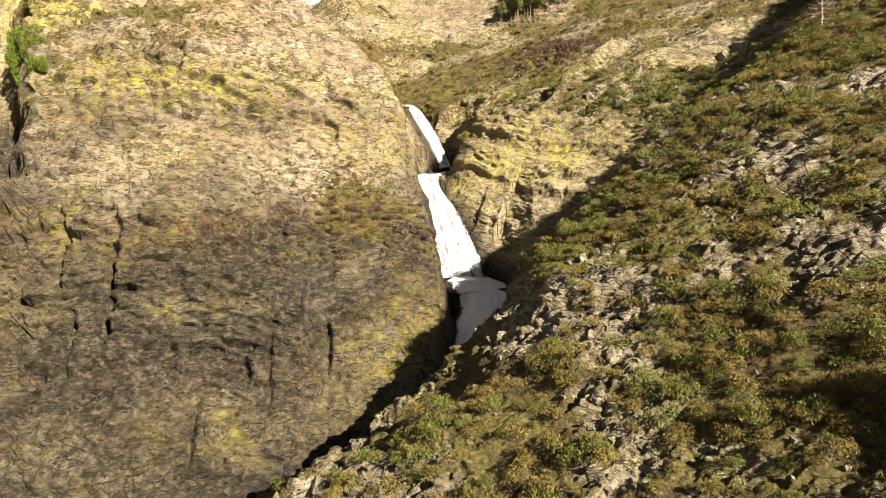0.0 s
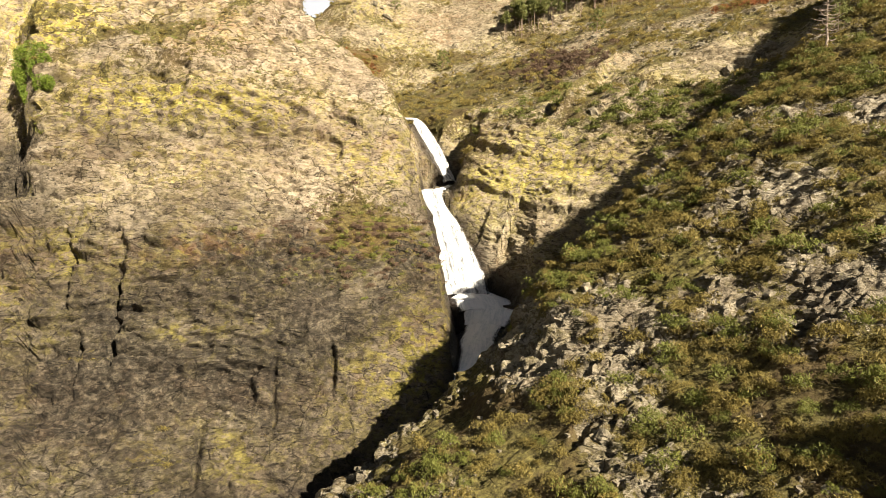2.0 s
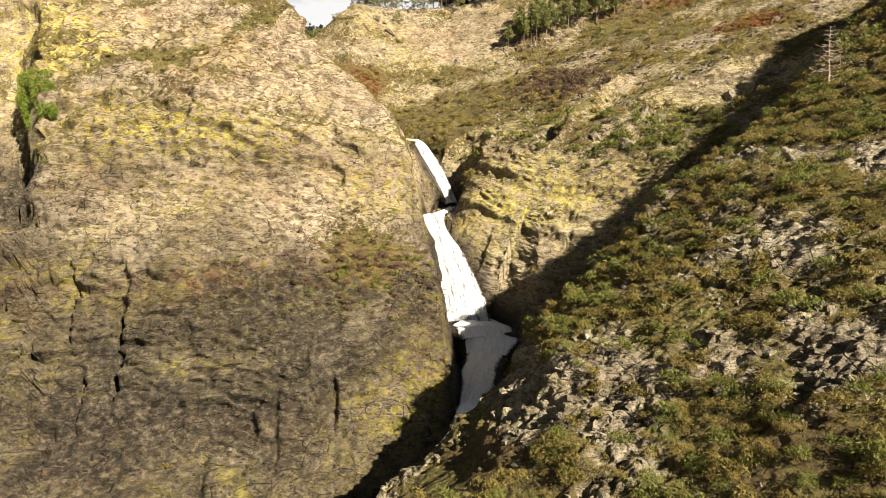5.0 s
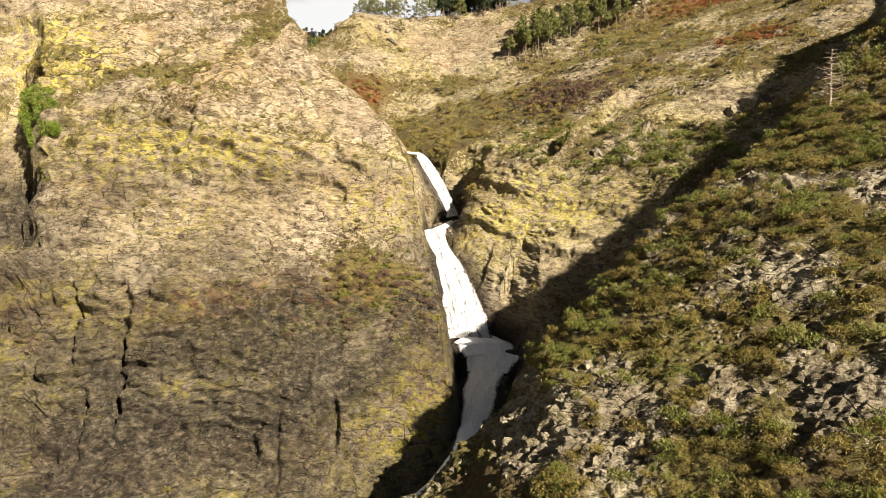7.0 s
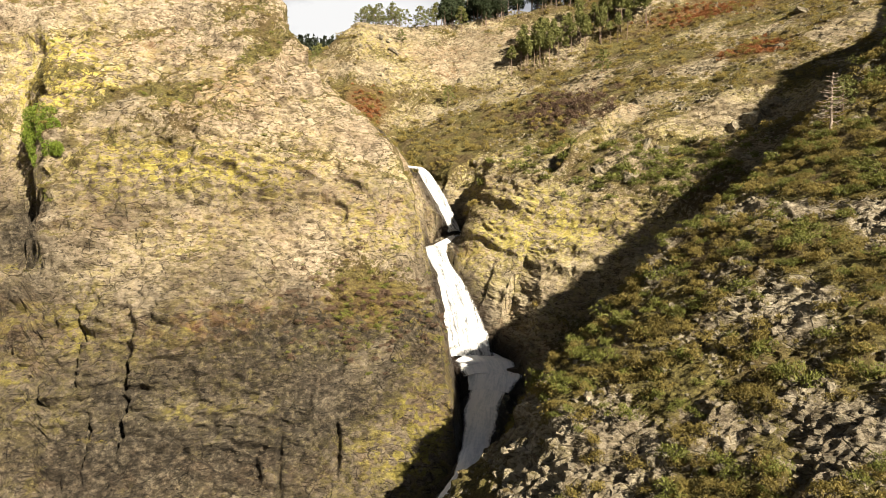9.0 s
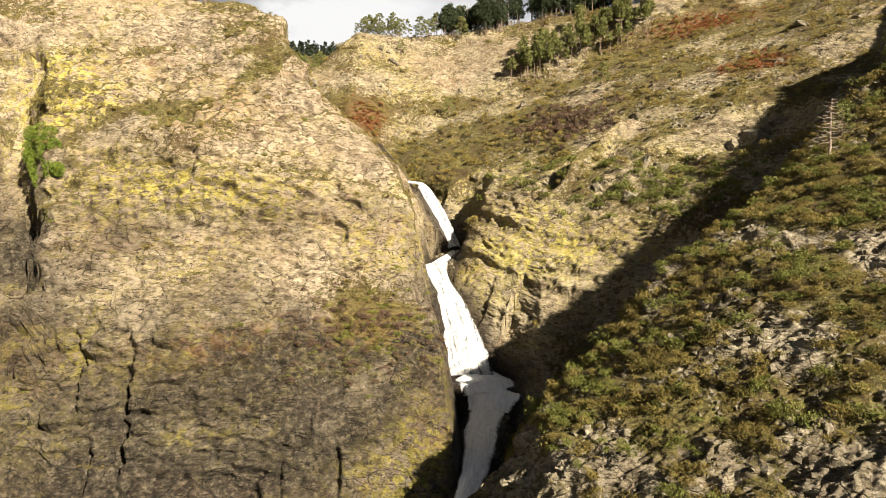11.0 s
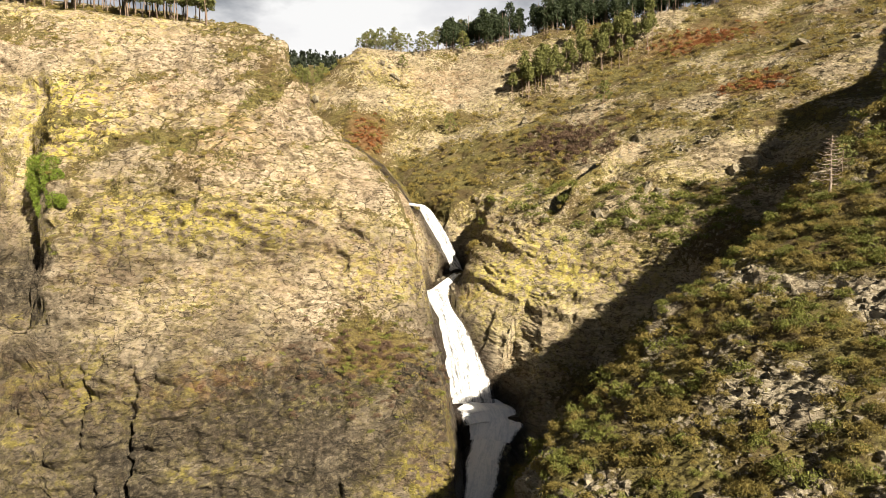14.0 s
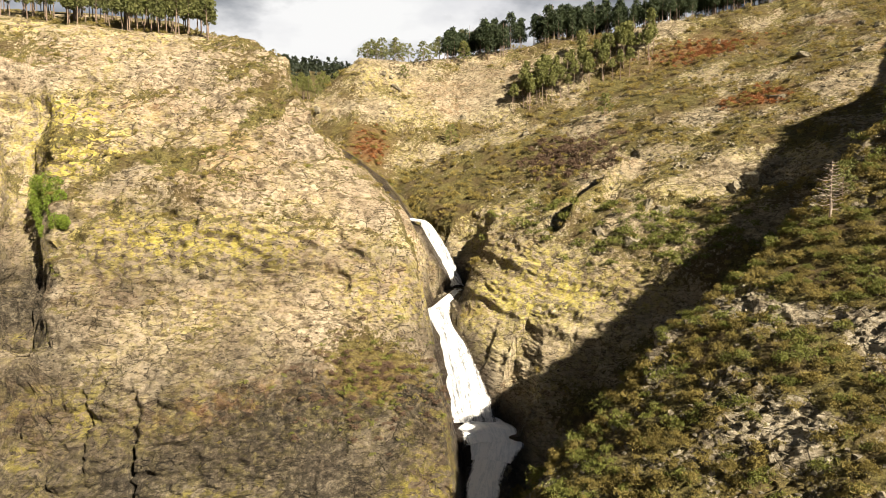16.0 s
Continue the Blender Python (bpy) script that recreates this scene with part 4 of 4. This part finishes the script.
def wood(name, kind_list, spots, label, r, low, high):
    """The back rows of a wood, past those that can be told apart."""
    root = thing(name, label, "wood", kind="stuff")
    for part_name in ("trunk", "crown"):
        pieces = []
        for x, y in spots:
            src = kind_list[r.integers(0, len(kind_list))]
            me = [c for c in src.children if c.name.startswith(part_name)][0].data
            co = np.empty(len(me.vertices) * 3, np.float32)
            me.vertices.foreach_get("co", co)
            idx = np.empty(len(me.loops), np.int32)
            me.loops.foreach_get("vertex_index", idx)
            s = low + (high - low) * r.random()
            pieces.append((co.reshape(-1, 3) * s + (x, y, float(height(x, y))), idx.reshape(-1, len(idx) // len(me.polygons))))
        attach(part_name + "s", fast_mesh(part_name + "s", *merge(pieces), me.materials[0]), root)


def stand(kind_list, spots, group, r, low=0.8, high=1.15, singles=70, rest=""):
    first = set()
    spots = sorted(spots, key=lambda p: p[1])
    if rest:
        wood(rest, kind_list, spots[singles:], "back rows of the " + group, np.random.default_rng(len(spots)), low, high)
        spots = spots[:singles]
    for x, y in spots:
        src = kind_list[r.integers(0, len(kind_list))]
        m = Matrix.LocRotScale((x, y, float(height(x, y))), Euler((r.normal(0, 0.03), r.normal(0, 0.03), r.random() * 6.28)), None)
        s = low + (high - low) * r.random()
        if src.name not in first:
            first.add(src.name)
            ob = src
            ob.matrix_basis = m
        else:
            ob = copy_thing(src, m)
        ob.scale = (s, s, s)
        tagged(ob, group=group)
    for src in kind_list:
        if src.name not in first:
            for o in (*src.children_recursive, src):
                bpy.data.objects.remove(o)


def ring(n, x0, x1, y0, y1, r, tilt=0.0):
    xs = x0 + (x1 - x0) * r.random(n)
    return [(x, y0 + (y1 - y0) * r.random() + tilt * (x - x0)) for x in xs]


def band(n, x0, x1, y_of, deep, r):
    """Places along a line of ground, scattered over its depth."""
    return [(x, y_of(x) + deep * r.random()) for x in x0 + (x1 - x0) * r.random(n)]


tr = np.random.default_rng(21)
plateau = [pine(500 + k, 11.5 + k * 0.8, 0.42, 3.0, PINE_MID, "slender pine with a bushy olive-green crown on the plateau", 32, 24) for k in range(5)]
stand(plateau, [p for p in band(160, -158, -70, lambda x: 187 - 0.10 * (x + 75), 46, tr) if p[0] < -0.39 * p[1]], "pines on the cliff plateau", tr, 0.8, 1.15, 60, "plateau_wood")
slope_p = [pine(520 + k, 11.5 + k * 0.9, 0.62, 2.3, PINE_LEAF, "tall thin-trunked pine with a light green crown on the slope", 20, 26) for k in range(5)]
stand(slope_p, band(64, 21, 76, lambda x: 233 + 0.02 * (x - 24), 9, tr), "pines on the back slope", tr, 0.68, 0.98)
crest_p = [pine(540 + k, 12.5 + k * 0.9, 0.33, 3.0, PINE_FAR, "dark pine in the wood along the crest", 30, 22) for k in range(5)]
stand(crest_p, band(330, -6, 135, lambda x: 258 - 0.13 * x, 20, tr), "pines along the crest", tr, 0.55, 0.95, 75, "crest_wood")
edge_p = [pine(560 + k, 6.0 + k * 1.5, 0.28, 3.6, PINE_LEAF, "small open-crowned pine at the edge of the back cliff", 24, 26) for k in range(4)]
stand(edge_p, band(34, -44, 6, lambda x: 254, 12, tr) + [(-20, 248), (-2, 229.5), (48, 205), (65.5, 106.5), (78, 112), (82, 118)], "pines at the cliff edge", tr, 0.55, 1.15)
notch_p = [pine(570 + k, 10 + k, 0.45, 2.4, PINE_LEAF, "pine in the gap between the hills", 24, 14) for k in range(3)]
stand(notch_p, band(34, -84, -46, lambda x: 300, 22, tr), "pines in the gap", tr)

# the far wood: many small trees on the distant hill, cloud shade in their colour
fr = np.random.default_rng(33)
far_v, far_f, o_ = [], [], 0
for k in range(1100):
    x, y = -320 + 285 * fr.random(), 345 + 175 * fr.random()
    z = float(height(x, y))
    tall = 6 + 4.5 * fr.random()
    n = 26
    h = fr.random(n) ** 0.8
    rad = (1 - h * 0.8) * 2.6 * np.sqrt(fr.random(n))
    an = fr.random(n) * 6.283
    v, f = leaf_cards(np.column_stack([x + rad * np.cos(an), y + rad * np.sin(an), z + tall * (0.25 + 0.75 * h)]), 1.3, fr, 1.6)
    far_v.append(v)
    far_f.append(f + o_)
    o_ += len(v)
tagged(new("distant_wood", fast_mesh("distant_wood", np.concatenate(far_v), np.concatenate(far_f), SHADED_WOOD_LEAF)), "pine wood covering a distant hill, cloud shade put into its colour", "wood", kind="stuff")


# ---- rocks on the slopes ----
def boulder_mesh(name, seed, stretch, material):
    """A weathered, fractured rock: a block cut by slanting planes, then roughened all over."""
    r = np.random.default_rng(seed)
    bm = bmesh.new()
    bmesh.ops.create_cube(bm, size=1.0, matrix=Matrix.Diagonal((*stretch, 1)))
    for k in range(11):
        n = Vector(r.normal(size=3)).normalized()
        reach = sum(abs(n[i]) * stretch[i] for i in range(3)) * 0.5
        cut = bmesh.ops.bisect_plane(bm, geom=bm.verts[:] + bm.edges[:] + bm.faces[:], plane_co=n * reach * (0.5 + 0.22 * r.random()), plane_no=n, clear_outer=True)
        rim = [g for g in cut["geom_cut"] if isinstance(g, bmesh.types.BMEdge)]
        if len(rim) > 2:
            bmesh.ops.contextual_create(bm, geom=rim)
    bmesh.ops.triangulate(bm, faces=bm.faces[:])
    bmesh.ops.subdivide_edges(bm, edges=[e for e in bm.edges if e.calc_length() > 0.22], cuts=1, use_grid_fill=True)
    bmesh.ops.triangulate(bm, faces=bm.faces[:])
    for v in bm.verts:
        v.co += Vector(r.normal(size=3)) * 0.035
    bmesh.ops.recalc_face_normals(bm, faces=bm.faces[:])
    me = bpy.data.meshes.new(name)
    bm.to_mesh(me)
    bm.free()
    me.materials.append(material)
    return me


def boulder_material():
    m = Nodes("weathered_boulder")
    n = m.noise(m.place(), 1.6, 7, 0.74)
    n2 = m.noise(m.place(), 5.0, 5, 0.7)
    col = m.ramp(n, (0.36, (0.05, 0.04, 0.027)), (0.5, (0.17, 0.145, 0.10)), (0.66, (0.31, 0.27, 0.20)))
    col = m.mix(m.ramp(n2, (0.52, 0.0), (0.66, 0.6)), col, (0.19, 0.175, 0.075))
    shift = m.add("ShaderNodeObjectInfo").outputs["Random"]
    col = m.mix(m.math("MULTIPLY", shift, 0.45), col, (0.10, 0.085, 0.06))
    m.set(m.b.inputs["Base Color"], col)
    m.set(m.b.inputs["Roughness"], 0.92)
    m.set(m.b.inputs["Normal"], m.bump(m.math("ADD", n, m.math("MULTIPLY", n2, 0.4)), 0.9, 0.25))
    return m.mat


BOULDER = boulder_material()
rock_kinds = [boulder_mesh("boulder", 600 + k, ((1.0, 0.8, 0.55), (1.3, 0.7, 0.4), (0.8, 0.8, 0.8), (1.5, 0.9, 0.35), (0.9, 0.6, 1.0))[k % 5], BOULDER) for k in range(10)]


def rock(p, size, r, label, group=""):
    tilt = Euler((r.normal(0, 0.35) - 0.35, r.normal(0, 0.35) + 0.35, r.random() * 6.283))
    ob = tagged(new("boulder", rock_kinds[r.integers(0, len(rock_kinds))]), label, "boulder", group)
    ob.matrix_basis = Matrix.LocRotScale(Vector(p), tilt, Vector((size, size, size * (0.8 + 0.4 * r.random()))))
    return ob


br = np.random.default_rng(44)
stones, _ = scatter(230, np.clip(0.9 - veg_c, 0, 1) * (own_c == 1) * (dist < 125), br)
for p in stones:
    rock(p, 0.5 + 1.3 * br.random() ** 2.2, br, "pale angular boulder among heath on the hillside", "hillside boulders")
stones, _ = scatter(80, np.clip(0.9 - veg_c, 0, 1) * (own_c == 2) * (dist < 250) * (az_ > 62), br)
for p in stones:
    rock(p - np.array([0, 0, 0.25]), 0.9 + 2.6 * br.random() ** 2.4, br, "weathered boulder lying on the slope behind the falls", "slope boulders")


# scree: very many small stones between the shrubs
def scree(name, count, weight, low, high, label):
    pts, _ = scatter(count, weight, br)
    base_v = np.array([(-1, -1, -1), (1, -1, -1), (1, 1, -1), (-1, 1, -1), (-1, -1, 1), (1, -1, 1), (1, 1, 1), (-1, 1, 1)], float) * 0.5
    base_f = np.array([(0, 3, 2, 1), (4, 5, 6, 7), (0, 1, 5, 4), (1, 2, 6, 5), (2, 3, 7, 6), (3, 0, 4, 7)])
    n = len(pts)
    v = base_v[None] * (0.55 + 0.9 * br.random((n, 8, 3)))
    v = v * (low + (high - low) * br.random((n, 1, 1)) ** 2) * np.array([1.2, 0.9, 0.6])
    ang = br.random(n) * 6.283
    tip = br.normal(0, 0.5, n)
    x, y, z = v[..., 0], v[..., 1], v[..., 2]
    x, z = x * np.cos(tip)[:, None] - z * np.sin(tip)[:, None], x * np.sin(tip)[:, None] + z * np.cos(tip)[:, None]
    x, y = x * np.cos(ang)[:, None] - y * np.sin(ang)[:, None], x * np.sin(ang)[:, None] + y * np.cos(ang)[:, None]
    v = np.stack([x, y, z], -1) + pts[:, None, :]
    f = (base_f[None] + (np.arange(n) * 8)[:, None, None]).reshape(-1, 4)
    tagged(new(name, fast_mesh(name, v.reshape(-1, 3), f, BOULDER)), label, "stones", kind="stuff")


scree("scree", 3000, np.clip(1.0 - veg_c, 0, 1) * (own_c == 1) * (dist < 150), 0.15, 0.7, "loose pale stones scattered between heath on the hillside")
scree("rubble", 5000, np.clip(0.9 - veg_c, 0, 1) * np.clip(1.1 - steep_c, 0, 1) * (own_c == 2) * (dist < 300), 0.2, 0.8, "broken pale stones on the back slope")


# ---- dead pine on the ridge, ivy in the cleft ----
def dead_tree(x, y, tall):
    r = np.random.default_rng(77)
    root = thing("dead_tree", "bleached dead pine with bare broken branches on the ridge", "dead tree")
    z0 = float(height(x, y)) - 0.5
    zs = np.linspace(0, tall, 8)
    axis = np.column_stack([np.cumsum(r.normal(0, 0.05, 8)) + x, np.cumsum(r.normal(0, 0.05, 8)) + y, zs + z0])
    attach("trunk", fast_mesh("trunk", *tube(axis, np.linspace(0.27, 0.08, 8), 7), DEAD_WOOD, True), root)
    for k in range(40):
        h = 0.26 + 0.72 * k / 40
        ang = k * 2.39 + r.normal(0, 0.3)
        reach = (3.6 - 3.3 * (h - 0.3)) * (0.45 + 0.55 * r.random())
        p0 = np.array([np.interp(h * tall, zs, axis[:, 0]), np.interp(h * tall, zs, axis[:, 1]), z0 + h * tall])
        d = np.array([math.cos(ang), math.sin(ang), 0.0])
        pts = [p0, p0 + d * reach * 0.5 + (0, 0, -0.08 * reach), p0 + d * reach + (0, 0, 0.12 * reach)]
        side = p0 + d * reach * 0.6
        limb = [tube(pts, (0.085, 0.06, 0.025), 5)]
        for s in (-1, 1):
            q = side + np.array([-d[1] * s, d[0] * s, 0.25]) * reach * 0.35
            limb.append(tube([side, (side + q) / 2, q], (0.045, 0.035, 0.016), 4))
        attach("branch", fast_mesh("branch", *merge(limb), DEAD_WOOD, True), root)


dead_tree(61.8, 103.5, 10.6)


def leafy(name, label, category, spots, size, n, material, seed):
    """A leafy mass of many small clumps."""
    r = np.random.default_rng(seed)
    cs = []
    for x, y, z, rad in spots:
        v = r.normal(size=(n, 3))
        v /= np.linalg.norm(v, axis=1)[:, None]
        lump = 0.75 + 0.5 * r.random((n, 1))
        cs.append(np.array([x, y, z]) + v * rad * lump * (0.8, 0.7, 1.0))
    v, f = leaf_cards(np.concatenate(cs), size, r, 1.5)
    root = thing(name, label, category)
    attach("foliage", fast_mesh("foliage", v, f, material), root)
    return root


leafy("ivy_tree", "bright green ivy-covered tree in the dark rock cleft", "tree", [(-92.6, 136.5, 78.5, 1.69), (-88.5, 134, 78.4, 2.21), (-84.7, 131, 77.6, 1.82), (-92.3, 136, 76.0, 1.82), (-86.1, 131.5, 75.8, 2.08), (-82.4, 128.5, 75.2, 1.43), (-92.6, 135.5, 73.8, 1.56), (-85.2, 130, 73.8, 1.82), (-90.4, 134, 71.6, 1.69), (-83.4, 128, 71.9, 1.43), (-88.6, 132, 69.4, 1.56), (-81.7, 126, 70.1, 1.69), (-79.5, 124.8, 70.1, 1.3), (-86.9, 130, 67.8, 1.3)], 0.20, 1100, IVY_LEAF, 81)
for x, y, z, s in ((90.3, 178.4, 105.5, 6.6), (85.0, 181.0, 104.6, 3.6), (83.3, 171.8, 100.2, 2.4), (109, 198, 121, 4.0), (97, 236, 134.5, 4.5), (56.3, 156.4, 82, 3.5), (62.3, 156.1, 83.8, 4.0), (44.5, 147.6, 72, 3.6), (49.0, 147.9, 75, 4.6), (66.5, 149.0, 82, 4.4), (71.0, 149.2, 85, 5.0), (76.5, 150.0, 88, 4.2), (40.0, 139, 62, 3.0), (33.5, 143.5, 62, 2.6)):
    rock((x, y, float(height(x, y)) - 0.22 * s), s, br, "large weathered rock standing out of the slope", "large rocks")
